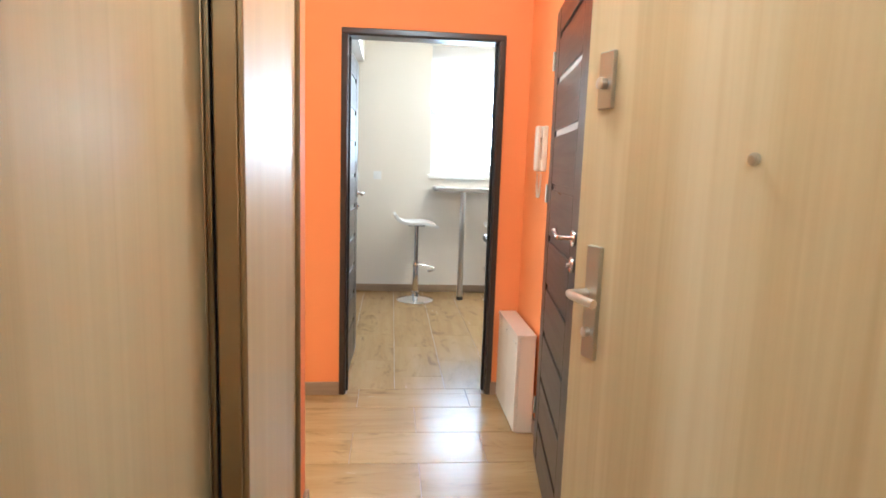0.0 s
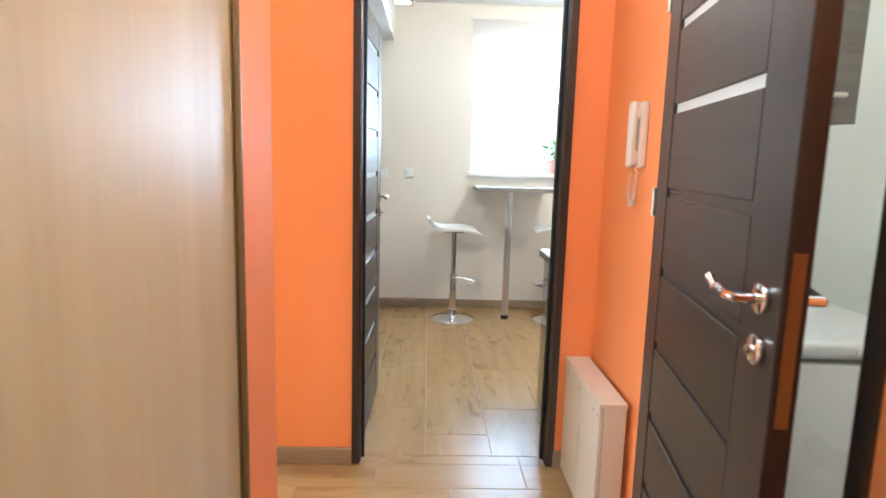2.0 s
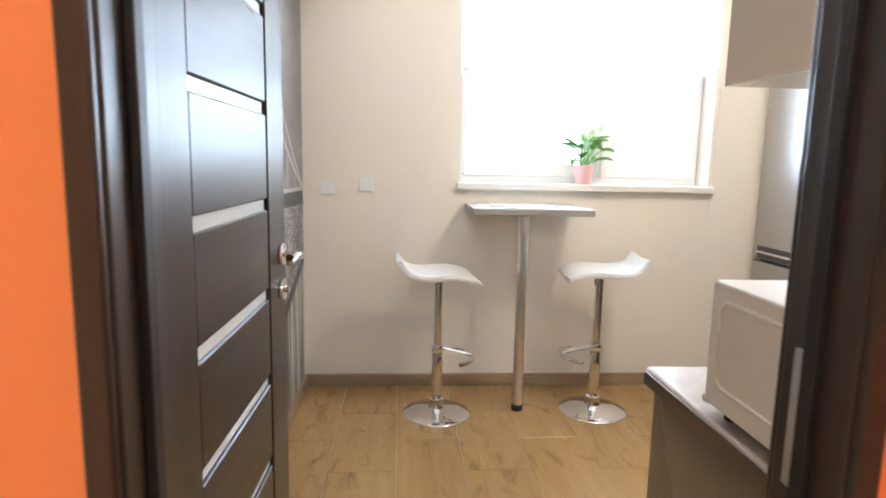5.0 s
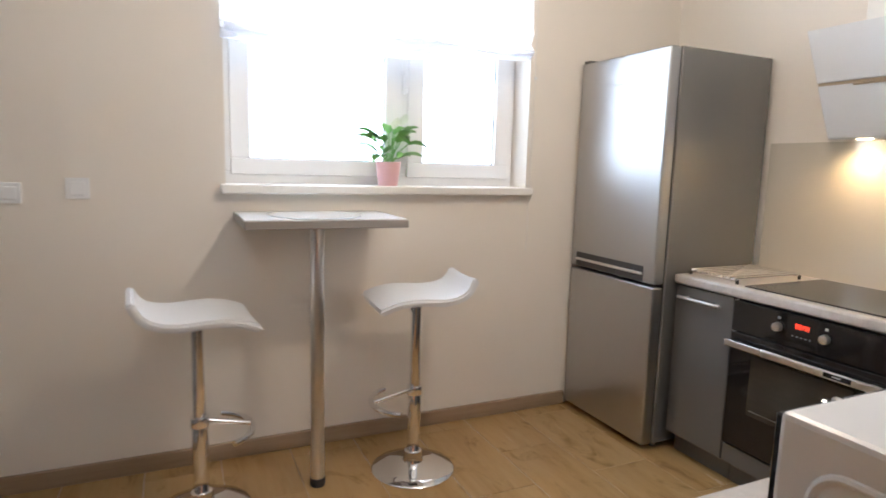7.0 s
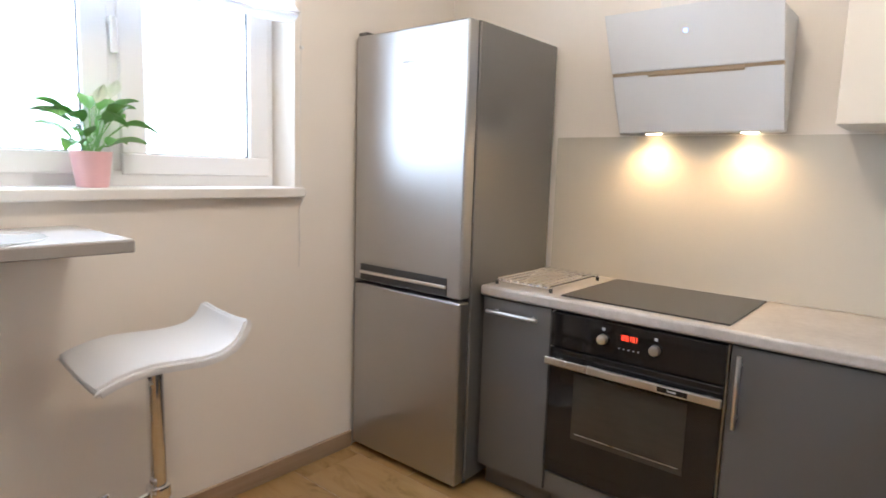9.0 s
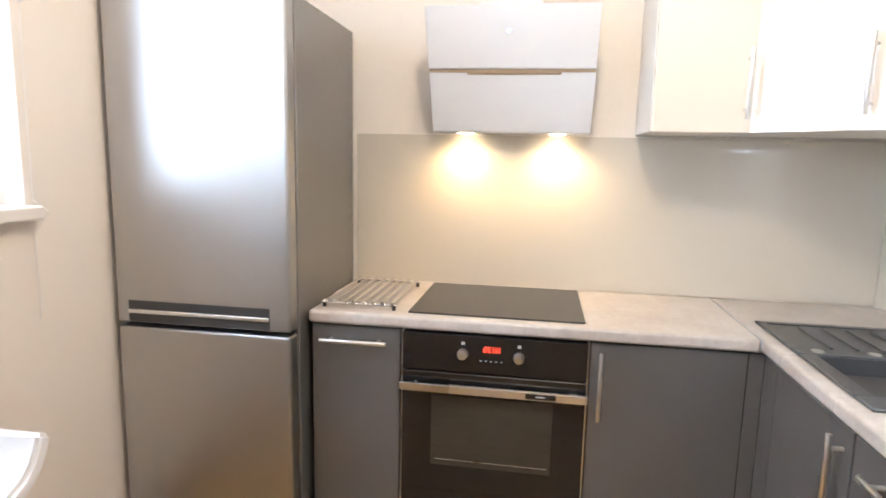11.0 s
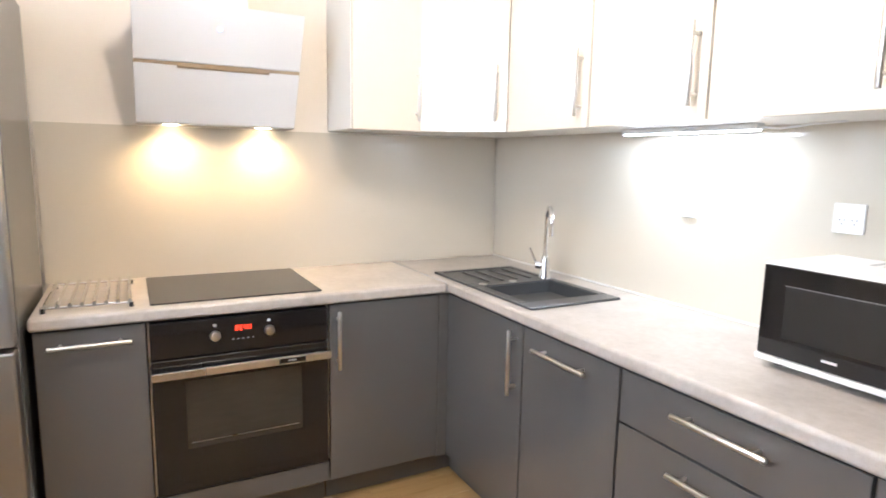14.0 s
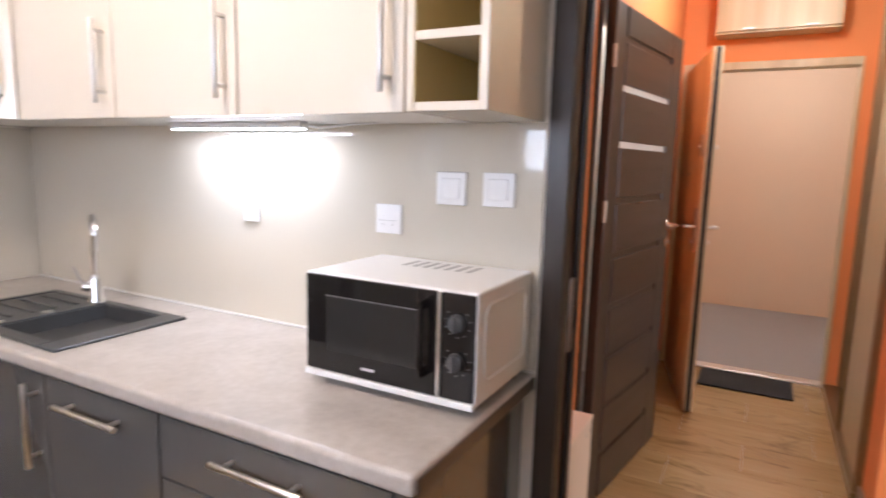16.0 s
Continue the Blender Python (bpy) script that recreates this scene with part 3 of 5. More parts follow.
def interior_frame(name, label, a, b, face, depth, along, top=2.03, near=0.045, far=0.045):
    """A wenge door lining with architraves on both faces; a to b is the clear opening."""
    root = thing(name, ((a + b) / 2, face, 0) if along == "x" else (face, (a + b) / 2, 0), 0, label, "door frame", "", "structure")

    def put(n, u0, u1, v0, v1, z0, z1, m, bevel=0.004):
        bm = bx(u0, u1, v0, v1, z0, z1, bevel, seg=2) if along == "x" else bx(v0, v1, u0, u1, z0, z1, bevel, seg=2)
        return part(n, bm, m, root)

    lo, hi = min(face, face + depth), max(face, face + depth)
    put("jamb", a - 0.02, a, lo, hi, 0, top + 0.02, WENGE_Z), put("jamb", b, b + 0.02, lo, hi, 0, top + 0.02, WENGE_Z)
    put("head", a, b, lo, hi, top, top + 0.02, WENGE_X)
    mid = (lo + hi) / 2
    put("stop", a, a + 0.012, mid - 0.012, mid + 0.012, 0, top, GROOVE, 0.002), put("stop", b - 0.012, b, mid - 0.012, mid + 0.012, 0, top, GROOVE, 0.002)
    for v0, v1, w in ((lo - 0.014, lo, near), (hi, hi + 0.014, far)):
        put("architrave", a - w, a - 0.003, v0, v1, 0, top + 0.004, WENGE_Z), put("architrave", b + 0.003, b + w, v0, v1, 0, top + 0.004, WENGE_Z)
        put("architrave", a - w, b + w, v0, v1, top + 0.004, top + w, WENGE_X)
    return root


frame_kitchen = interior_frame("door_frame_1", "dark wenge frame of the kitchen door", -0.034, 0.786, 0.0, 0.13, "x", 2.015, 0.036, 0.06)
part("strike_plate", bx(0.78, 0.7865, 0.07, 0.1, 0.93, 1.12, 0.001), SATIN, frame_kitchen, "steel strike plate")
interior_frame("door_frame_2", "dark wenge frame of the bathroom door", -1.54, -0.733, 0.965, 0.1, "y", 2.015)


def interior_door(name, at, turn, label, width, stile_a, stile_b, slits, lit, groove_at, pins=1):
    """A wenge leaf from its hinge along local x: stiles, panels, and slits of frosted glass or plain grooves."""
    root = thing(name, at, turn, label, "door", "", "structure")
    t, h = 0.02, 2.0
    part("stile", bx(0, stile_a, -t, t, 0.01, h, 0.002), WENGE_Z, root, local=True)
    part("stile", bx(width - stile_b, width, -t, t, 0.01, h, 0.002), WENGE_Z, root, local=True)
    a, b = stile_a, width - stile_b
    g0, g1 = (a, a + 0.014) if groove_at == "a" else (b - 0.014, b)
    part("groove", bx(g0, g1, -t + 0.009, t - 0.009, 0.01, h), GROOVE, root, local=True)
    if groove_at == "a":
        a += 0.014
    else:
        b -= 0.014
    edges = [0.01] + [v for s in slits for v in (s - 0.0125, s + 0.0125)] + [h]
    for z0, z1 in zip(edges[::2], edges[1::2]):
        part("panel", bx(a, b, -t, t, z0, z1, 0.0025), WENGE_X, root, local=True)
    for s in slits:
        if s in lit:
            part("glass_strip", bx(a, b, -t + 0.008, t - 0.008, s - 0.0125, s + 0.0125), FROST, root, "frosted glass strip", True)
        else:
            part("groove", bx(a, b, -t + 0.008, t - 0.008, s - 0.0125, s + 0.0125), WENGE_X, root, local=True)
    for side in (1, -1):
        x, z = width - 0.058, 1.126
        bm = cyl((x, side * t, z), (x, side * (t + 0.012), z), 0.026, seg=28, bevel=0.002)
        cyl((x, side * t, z), (x, side * (t + 0.05), z), 0.009, into=bm)
        tube([(x, side * (t + 0.048), z), (x - 0.02, side * (t + 0.055), z), (x - 0.06, side * (t + 0.052), z + 0.006), (x - 0.1, side * (t + 0.046), z - 0.004), (x - 0.125, side * (t + 0.05), z + 0.012)], 0.0085, 12, into=bm)
        part("door_handle", bm, CHROME, root, "chrome lever handle", True, True)
        bm = cyl((x, side * t, z - 0.086), (x, side * (t + 0.012), z - 0.086), 0.026, seg=28, bevel=0.002)
        cyl((x, side * t, z - 0.086), (x, side * (t + 0.022), z - 0.086), 0.008, into=bm)
        part("lock_rose", bm, CHROME, root, "round chrome lock rose", True, True)
    part("lock_plate", bx(width - 0.0005, width + 0.0015, -0.01, 0.01, 0.93, 1.21), BRONZE, root, "metal lock plate", True)
    for z in (0.24, 1.23, 1.8):
        part("hinge", cyl((-0.006, pins * (t + 0.003), z - 0.04), (-0.006, pins * (t + 0.003), z + 0.04), 0.007, seg=12), LOCKSTEEL, root, "steel hinge", True, True)
    return root


interior_door("door_1", (-0.066, 0.15, 0), 88.4, "open wenge kitchen door with frosted glass strips", 0.715, 0.118, 0.15, [0.267, 0.462, 0.657, 0.854, 1.052, 1.252, 1.457, 1.657, 1.857], {0.267, 0.462, 0.657, 0.854, 1.052, 1.252, 1.457, 1.657, 1.857}, "b")
interior_door("door_2", (0.926, -0.736, 0), -98.2, "ajar wenge bathroom door with two glass strips", 0.86, 0.11, 0.15, [0.205, 0.415, 0.625, 0.835, 1.045, 1.265, 1.485, 1.7, 1.88], {1.485, 1.7}, "a", -1)

# entrance door, open into the hall
entrance = thing("door_3", (0.895, -2.925, 0), 104.4, "open light oak entrance door with steel lock plates", "door", "", "structure")
part("leaf", bx(0.0, 0.94, -0.025, 0.025, 0.015, 2.045, 0.003), LIGHTOAK, entrance, local=True)
part("edge_seal", bx(0.94, 0.944, -0.012, 0.012, 0.015, 2.04), RUBBER, entrance, "dark edge seal", True)
for side in (1, -1):
    f = side * 0.025
    e = f + side * 0.011
    lo, hi = min(f, e), max(f, e)
    long_plate = part("lock_plate", bx(0.83, 0.878, lo, hi, 0.93, 1.18, 0.002), LOCKSTEEL, entrance, "long brushed steel lock plate", True)
    bm = cyl((0.868, e, 1.075), (0.868, e + side * 0.045, 1.075), 0.009)
    tube([(0.868, e + side * 0.043, 1.075), (0.85, e + side * 0.05, 1.075), (0.8, e + side * 0.05, 1.074), (0.772, e + side * 0.046, 1.072)], 0.0095, 14, into=bm)
    part("door_handle", bm, SATIN, long_plate, "steel lever handle", True, True)
    part("lock_cylinder", cyl((0.855, e, 0.99), (0.855, e + side * 0.012, 0.99), 0.011, seg=20, bevel=0.001), SATIN, long_plate, "lock cylinder", True, True)
    top_plate = part("upper_lock_plate", bx(0.83, 0.878, lo, hi, 1.468, 1.585, 0.002), LOCKSTEEL, entrance, "short steel upper lock plate", True)
    part("lock_cylinder", cyl((0.855, e, 1.52), (0.855, e + side * 0.014, 1.52), 0.012, seg=20, bevel=0.001), SATIN, top_plate, "lock cylinder", True, True)
    bm = cyl((0.462, f, 1.366), (0.462, f + side * 0.01, 1.366), 0.01, seg=24, bevel=0.003)
    cyl((0.462, f, 1.366), (0.462, f + side * 0.0115, 1.366), 0.006, into=bm)
    part("peephole", bm, LOCKSTEEL, entrance, "round steel peephole", True, True)
root = thing("door_frame_3", (0.44, -3.0, 0), 0, "light oak frame of the entrance door", "door frame", "", "structure")
part("jamb", bx(-0.075, -0.06, -3.055, -2.93, 0, 2.1, 0.003), LIGHTOAK, root)
part("jamb", bx(0.9, 0.95, -3.055, -2.95, 0, 2.1, 0.003), LIGHTOAK, root)
part("head", bx(-0.06, 0.9, -3.055, -2.93, 2.05, 2.1, 0.003), LIGHTOAK, root)

# kitchen window
win = thing("window_1", (1.365, 3.05, 1.2), 0, "white framed two-part kitchen window, overcast light behind", "window", "", "structure")
W0, W1, Z0, Z1, WY0, WY1 = 0.61, 2.102, 1.235, 2.345, 3.0, 3.07
part("outer_frame", bx(W0, W1, WY0, WY1, Z0, Z0 + 0.055, 0.003), UPVC, win)
part("outer_frame", bx(W0, W1, WY0, WY1, Z1 - 0.055, Z1, 0.003), UPVC, win)
for x0, x1 in ((W0, W0 + 0.05), (1.425, 1.505), (W1 - 0.05, W1)):
    part("upright", bx(x0, x1, WY0, WY1, Z0 + 0.055, Z1 - 0.055, 0.003), UPVC, win)
for x0, x1 in ((W0 + 0.03, 1.452), (1.484, W1 - 0.03)):
    sash = bx(x0, x1, 2.985, 3.04, Z0 + 0.04, Z0 + 0.115, 0.004)
    bx(x0, x1, 2.985, 3.04, Z1 - 0.115, Z1 - 0.04, 0.004, into=sash)
    bx(x0, x0 + 0.086, 2.985, 3.04, Z0 + 0.115, Z1 - 0.115, 0.004, into=sash), bx(x1 - 0.086, x1, 2.985, 3.04, Z0 + 0.115, Z1 - 0.115, 0.004, into=sash)
    made = part("sash", sash, UPVC, win)
    seal = bx(x0 + 0.086, x1 - 0.086, 3.005, 3.012, Z0 + 0.115, Z0 + 0.119)
    bx(x0 + 0.086, x0 + 0.09, 3.005, 3.012, Z0 + 0.119, Z1 - 0.115, into=seal), bx(x1 - 0.09, x1 - 0.086, 3.005, 3.012, Z0 + 0.119, Z1 - 0.115, into=seal)
    part("seal", seal, DARK, made, "dark rubber seal")
    pane = part("pane", bx(x0 + 0.084, x1 - 0.084, 3.012, 3.03, Z0 + 0.11, Z1 - 0.11), PANE, made)
    pane.visible_shadow = False
bm = cyl((1.462, 2.985, 1.79), (1.462, 2.972, 1.79), 0.015, seg=16)
bx(1.452, 1.472, 2.955, 2.972, 1.68, 1.8, 0.004, into=bm)
part("window_handle", bm, UPVC, win, "white window handle")
part("window_sill", bx(0.586, 2.122, 2.80, 3.0, 1.197, 1.236, 0.006, seg=2), SILL, win, "white window sill board")


def blind():
    """A sheer roman blind, gathered into folds along its lower hem, hung from a thin rod."""
    root = thing("roman_blind", (1.35, 2.83, 1.85), 0, "sheer white gathered blind over the upper window", "blind")
    rows = []
    for j in range(40):
        f = j / 39
        row = []
        for i in range(60):
            u = i / 59
            hem = 1.835 - 0.015 * math.sin(u * 6) + 0.05 * max(0, (u - 0.55) / 0.45)
            z = 2.515 + (hem - 2.515) * f
            fold = 0.028 * max(0, (f - 0.72) / 0.28) * math.sin((f - 0.72) * 46 + 1.3 * math.sin(u * 9)) if f > 0.72 else 0
            ripple = 0.006 * math.sin(u * 31 + 2 * math.sin(f * 5)) * (0.4 + f)
            row.append((0.595 + 1.495 * u, 2.822 + fold + ripple, z))
        rows.append(row)
    part("cloth", sheet(rows, 0.0), BLIND, root, smooth=True)
    hem_rows = []
    for j in range(13):
        f = j / 12
        row = []
        for i in range(90):
            u = 0.01 + 0.98 * i / 89
            hem = 1.835 - 0.015 * math.sin(u * 6) + 0.05 * max(0, (u - 0.55) / 0.45)
            row.append((0.595 + 1.495 * u, 2.804 + 0.02 * math.sin(f * 8 + u * 7) + 0.004 * math.sin(u * 71 + f * 3), hem - 0.01 + (0.07 + 0.03 * math.sin(u * 5)) * f + 0.008 * math.sin(u * 19 + 2 * f)))
        hem_rows.append(row)
    part("hem_fold", sheet(hem_rows, 0.003), HEM, root, "gathered thick hem", smooth=True)
    part("rod", cyl((0.57, 2.822, 2.525), (2.12, 2.822, 2.525), 0.006, seg=12), SATIN, root, "thin metal rod")
    for x in (0.6, 2.1):
        part("bracket", bx(x - 0.006, x + 0.006, 2.822, 2.852, 2.518, 2.532), SATIN, root, "small rod bracket")
    part("pull_cord", tube([(2.128, 2.842, 2.5), (2.13, 2.842, 1.8), (2.125, 2.842, 1.25), (2.122, 2.79, 1.22), (2.12, 2.842, 1.15), (2.126, 2.843, 1.0), (2.12, 2.843, 0.9)], 0.0012, 5), WHITE, root, "thin white cord")
    part("cord_clip", bx(2.128, 2.14, 2.836, 2.85, 1.795, 1.807), WHITE, root, "small pale cord clip")


blind()


# ---- fitted kitchen ----
def front(name, parent, x0, x1, y0, y1, z0, z1, m=None, label=""):
    return part(name, bx(x0, x1, y0, y1, z0, z1, 0.0015), m or ANTHRA, parent, label)


def base_unit(x0, x1, y0, y1, label, category="base cabinet"):
    root = thing("base_cabinet", ((x0 + x1) / 2, (y0 + y1) / 2, 0), 0, label, category, "base cabinets of the fitted kitchen")
    part("body", bx(x0, x1, y0, y1, 0.1, 0.829), CARCASS, root)
    return root


FX, FY, TOP = 2.533, 0.715, 0.872
unit = base_unit(2.553, 3.1, 1.856, 2.172, "narrow anthracite base cabinet beside the fridge")
door = front("door", unit, FX, 2.551, 1.858, 2.17, 0.108, 0.822)
bar_handle(door, (FX, 2.133, 0.775), (FX, 1.9, 0.775), (-1, 0, 0))
part("plinth", bx(2.6, 2.615, 1.856, 2.172, 0, 0.1), ANTHRA, unit)
unit = base_unit(2.575, 3.1, 1.236, 1.852, "anthracite housing cabinet around the built-in oven")
front("lower_panel", unit, FX, 2.551, 1.238, 1.85, 0.108, 0.19)
part("plinth", bx(2.6, 2.615, 1.236, 1.852, 0, 0.1), ANTHRA, unit)
unit = base_unit(2.553, 3.1, 0.738, 1.232, "anthracite corner base cabinet with a bar handle")
door = front("door", unit, FX, 2.551, 0.76, 1.23, 0.108, 0.822)
bar_handle(door, (FX, 1.2, 0.8), (FX, 1.2, 0.57), (-1, 0, 0))
front("filler", unit, FX + 0.001, 2.551, 0.712, 0.757, 0.1, 0.822)
part("plinth", bx(2.6, 2.615, 0.66, 1.232, 0, 0.1), ANTHRA, unit)
unit = base_unit(1.992, 2.551, 0.135, 0.695, "anthracite base cabinet under the sink")
door = front("door", unit, 1.994, 2.49, 0.697, FY, 0.108, 0.822)
bar_handle(door, (2.031, FY, 0.8), (2.031, FY, 0.565), (0, 1, 0))
front("filler", unit, 2.494, 2.551, 0.697, FY - 0.004, 0.1, 0.822)
part("plinth", bx(1.992, 2.6, 0.645, 0.66, 0, 0.1), ANTHRA, unit)
unit = base_unit(1.536, 1.988, 0.135, 0.695, "anthracite base cabinet with a horizontal bar handle")
door = front("door", unit, 1.538, 1.986, 0.697, FY, 0.108, 0.822)
bar_handle(door, (1.9, FY, 0.767), (1.648, FY, 0.767), (0, 1, 0))
part("plinth", bx(1.536, 1.988, 0.645, 0.66, 0, 0.1), ANTHRA, unit)
unit = base_unit(0.9, 1.532, 0.135, 0.695, "anthracite drawer cabinet with three bar handles", "drawer cabinet")
for z0, z1 in ((0.674, 0.822), (0.4, 0.668), (0.108, 0.394)):
    drawer = front("drawer", unit, 0.906, 1.53, 0.697, FY, z0, z1)
    zh = z1 - 0.05
    bar_handle(drawer, (1.333, FY, zh), (1.085, FY, zh), (0, 1, 0))
part("end_panel", bx(0.88, 0.898, 0.135, FY, 0.0, 0.826, 0.001), ANTHRA, unit)
part("plinth", bx(0.9, 1.532, 0.645, 0.66, 0, 0.1), ANTHRA, unit)

top = thing("worktop", (2.8, 1.45, 0.826), 0, "pale stone effect worktop along the hob wall", "worktop")
part("board", bx(2.517, 3.1, 0.731, 2.18, 0.829, TOP, 0.012, seg=4), WORKTOP, top)
top = thing("worktop", (1.7, 0.43, 0.826), 0, "pale stone effect worktop holding sink and microwave", "worktop")
S0, S1, T0, T1 = 2.075, 2.375, 0.305, 0.64
bm = bx(0.855, S0, 0.135, 0.727, 0.829, TOP, 0.012, seg=4)
bx(S1, 3.1, 0.135, 0.7268, 0.829, TOP, 0.012, into=bm, seg=4), bx(S0 - 0.012, S1 + 0.012, T1, 0.7269, 0.829, TOP - 0.0002, 0.012, into=bm, seg=4), bx(S0 - 0.012, S1 + 0.012, 0.135, T0, 0.829, TOP - 0.0002, 0.012, into=bm, seg=4)
part("board", bm, WORKTOP, top)
part("joint_strip", bx(2.52, 3.1, 0.727, 0.731, 0.833, TOP - 0.0005), INK, top, "thin worktop joint")
part("end_band", bx(0.851, 0.8548, 0.137, 0.715, 0.833, TOP - 0.008, 0.0008), DARKEDGE, top, "dark strip over the worktop end")
part("wall_seal", bx(0.853, 3.095, 0.135, 0.147, TOP, TOP + 0.006, 0.002), WHITEBOARD, top, "pale seal strip at the wall")

splash = thing("splashback", (3.0, 1.2, TOP), 0, "glossy cream glass splashback panels", "splashback", "", "structure")
part("glass_panel", bx(3.097, 3.105, 0.14, 2.19, TOP + 0.001, 1.492), SPLASH, splash)
part("glass_panel", bx(0.853, 3.097, 0.13, 0.138, TOP + 0.007, 1.5), SPLASH, splash)

# oven
oven = thing("oven", (2.8, 1.544, 0.2), 0, "black glass built-in oven with red clock", "oven")
part("body", bx(2.553, 2.573, 1.24, 1.848, 0.2, 0.82), DARK, oven)
part("side_trim", bx(2.535, 2.553, 1.8485, 1.853, 0.2, 0.82), SATIN, oven)
part("side_trim", bx(2.535, 2.553, 1.235, 1.2395, 0.2, 0.82), SATIN, oven)
panel = part("control_panel", bx(2.523, 2.553, 1.24, 1.848, 0.692, 0.818, 0.002), BLACK, oven, "black control panel")
for ky in (1.643, 1.458):
    bm = cyl((2.523, ky, 0.757), (2.503, ky, 0.757), 0.0185, 0.0165, 28, bevel=0.002)
    part("knob", bm, SATIN, panel, "round steel knob", smooth=True)
    part("print", bx(2.5222, 2.523, ky - 0.006, ky + 0.006, 0.788, 0.798), INK, panel, "small printed mark")
show_ = part("display", bx(2.522, 2.523, 1.515, 1.585, 0.764, 0.79), BLACK, panel, "dark display window")
digits = bmesh.new()
for k, dy in enumerate((1.573, 1.559, 1.543, 1.53)):
    bars = ((0, 1), (1, 1), (1, 0), (0, 0), (1, 1), (0, 1))
    if k < 2:
        for dz in (0.769, 0.777, 0.785):
            bx(2.5205, 2.522, dy - 0.008, dy, dz - 0.001, dz + 0.001, into=digits)
    bx(2.5205, 2.522, dy - 0.001, dy + 0.001, 0.768, 0.786, into=digits)
    if k != 1:
        bx(2.5205, 2.522, dy - 0.009, dy - 0.007, 0.768 + 0.008 * (k == 0), 0.786, into=digits)
part("digits", digits, RED, panel, "glowing red clock digits")
for k in range(5):
    part("button_mark", bx(2.5222, 2.523, 1.58 - k * 0.017, 1.586 - k * 0.017, 0.735, 0.7385), INK, panel, "small printed button mark")
odoor = part("oven_door", bx(2.523, 2.553, 1.24, 1.848, 0.2, 0.686, 0.002), BLACK, oven, "black glass oven door")
part("window", bx(2.5215, 2.523, 1.342, 1.745, 0.358, 0.607), OVENGLASS, odoor, "oven window with wavy reflections in its colour")
# a bright strip on the glass imitates the glint of the rack inside
bm = bx(2.521, 2.5215, 1.355, 1.73, 0.378, 0.380)
part("rack_glint", bm, SATIN, odoor, "thin strip imitating the oven rack's glint")
bm = bx(2.488, 2.502, 1.236, 1.852, 0.628, 0.656, 0.003, seg=2)
for hy in (1.28, 1.81):
    bx(2.5, 2.525, hy - 0.012, hy + 0.012, 0.634, 0.65, 0.002, into=bm)
part("handle", bm, SATIN, odoor, "flat brushed steel handle bar")
part("badge", bx(2.4865, 2.488, 1.335, 1.432, 0.634, 0.651), BLACK, odoor, "small black badge")
part("badge_mark", bx(2.4858, 2.4865, 1.37, 1.4, 0.640, 0.645), INK, odoor, "unreadable badge lettering")

hob = thing("hob", (2.81, 1.545, TOP), 0, "black ceramic glass hob set in the worktop", "hob")
part("glass", bx(2.565, 3.066, 1.249, 1.841, TOP, TOP + 0.006, 0.002), HOB, hob)

rack = thing("trivet_rack", (2.78, 2.03, TOP), 0, "chrome slatted trivet rack on the worktop", "trivet")
for x in (2.585, 2.985):
    part("rail", cyl((x, 1.89, TOP + 0.016), (x, 2.15, TOP + 0.016), 0.005, seg=10), CHROME, rack, smooth=True)
    for y in (1.895, 2.145):
        part("foot", cyl((x, y, TOP), (x, y, TOP + 0.016), 0.007, seg=10), RUBBER, rack, "black rubber foot")
for k in range(8):
    y = 1.9 + k * 0.034
    part("slat", cyl((2.575, y, TOP + 0.024), (2.995, y, TOP + 0.024), 0.0062, seg=10), CHROME, rack, smooth=True)

# sink and tap
sink = thing("sink", (2.36, 0.48, TOP), 0, "black granite sink with draining board", "sink")
K0, K1, L0, L1 = 1.994, 2.728, 0.272, 0.685
bm = bx(K0, S0, L0, L1, TOP, TOP + 0.009, 0.003)
bx(S0, S1, T1, L1, TOP, TOP + 0.0088, 0.002, into=bm), bx(S0, S1, L0, T0, TOP, TOP + 0.0088, 0.002, into=bm), bx(S1, S1 + 0.05, L0, L1, TOP, TOP + 0.009, 0.003, into=bm)
part("rim", bm, SINK, sink)
bm = bx(S1 + 0.05, K1, L0, L1, TOP, TOP + 0.0055, 0.002)
bx(S1 + 0.05, K1, L0, L0 + 0.03, TOP, TOP + 0.009, 0.003, into=bm), bx(S1 + 0.05, K1, L1 - 0.03, L1, TOP, TOP + 0.009, 0.003, into=bm), bx(K1 - 0.03, K1, L0, L1, TOP, TOP + 0.009, 0.003, into=bm)
board = part("draining_board", bm, SINK, sink)
for k in range(4):
    y = 0.36 + k * 0.07
    part("rib", bx(S1 + 0.07, K1 - 0.06, y - 0.006, y + 0.006, TOP + 0.004, TOP + 0.011, 0.003), SINK, board)
bm = bx(S0 - 0.004, S0 + 0.003, T0, T1, 0.69, TOP + 0.004)
bx(S1 - 0.003, S1 + 0.004, T0, T1, 0.69, TOP + 0.004, into=bm), bx(S0, S1, T0 - 0.004, T0 + 0.003, 0.69, TOP + 0.004, into=bm), bx(S0, S1, T1 - 0.003, T1 + 0.004, 0.69, TOP + 0.004, into=bm)
bx(S0, S1, T0, T1, 0.686, 0.692, into=bm)
part("bowl", bm, SINK, sink)
part("drain", lathe([(0.001, 0.004), (0.035, 0.004), (0.04, 0.0)], (2.225, 0.47, 0.692)), CHROME, sink, "steel drain", smooth=True)
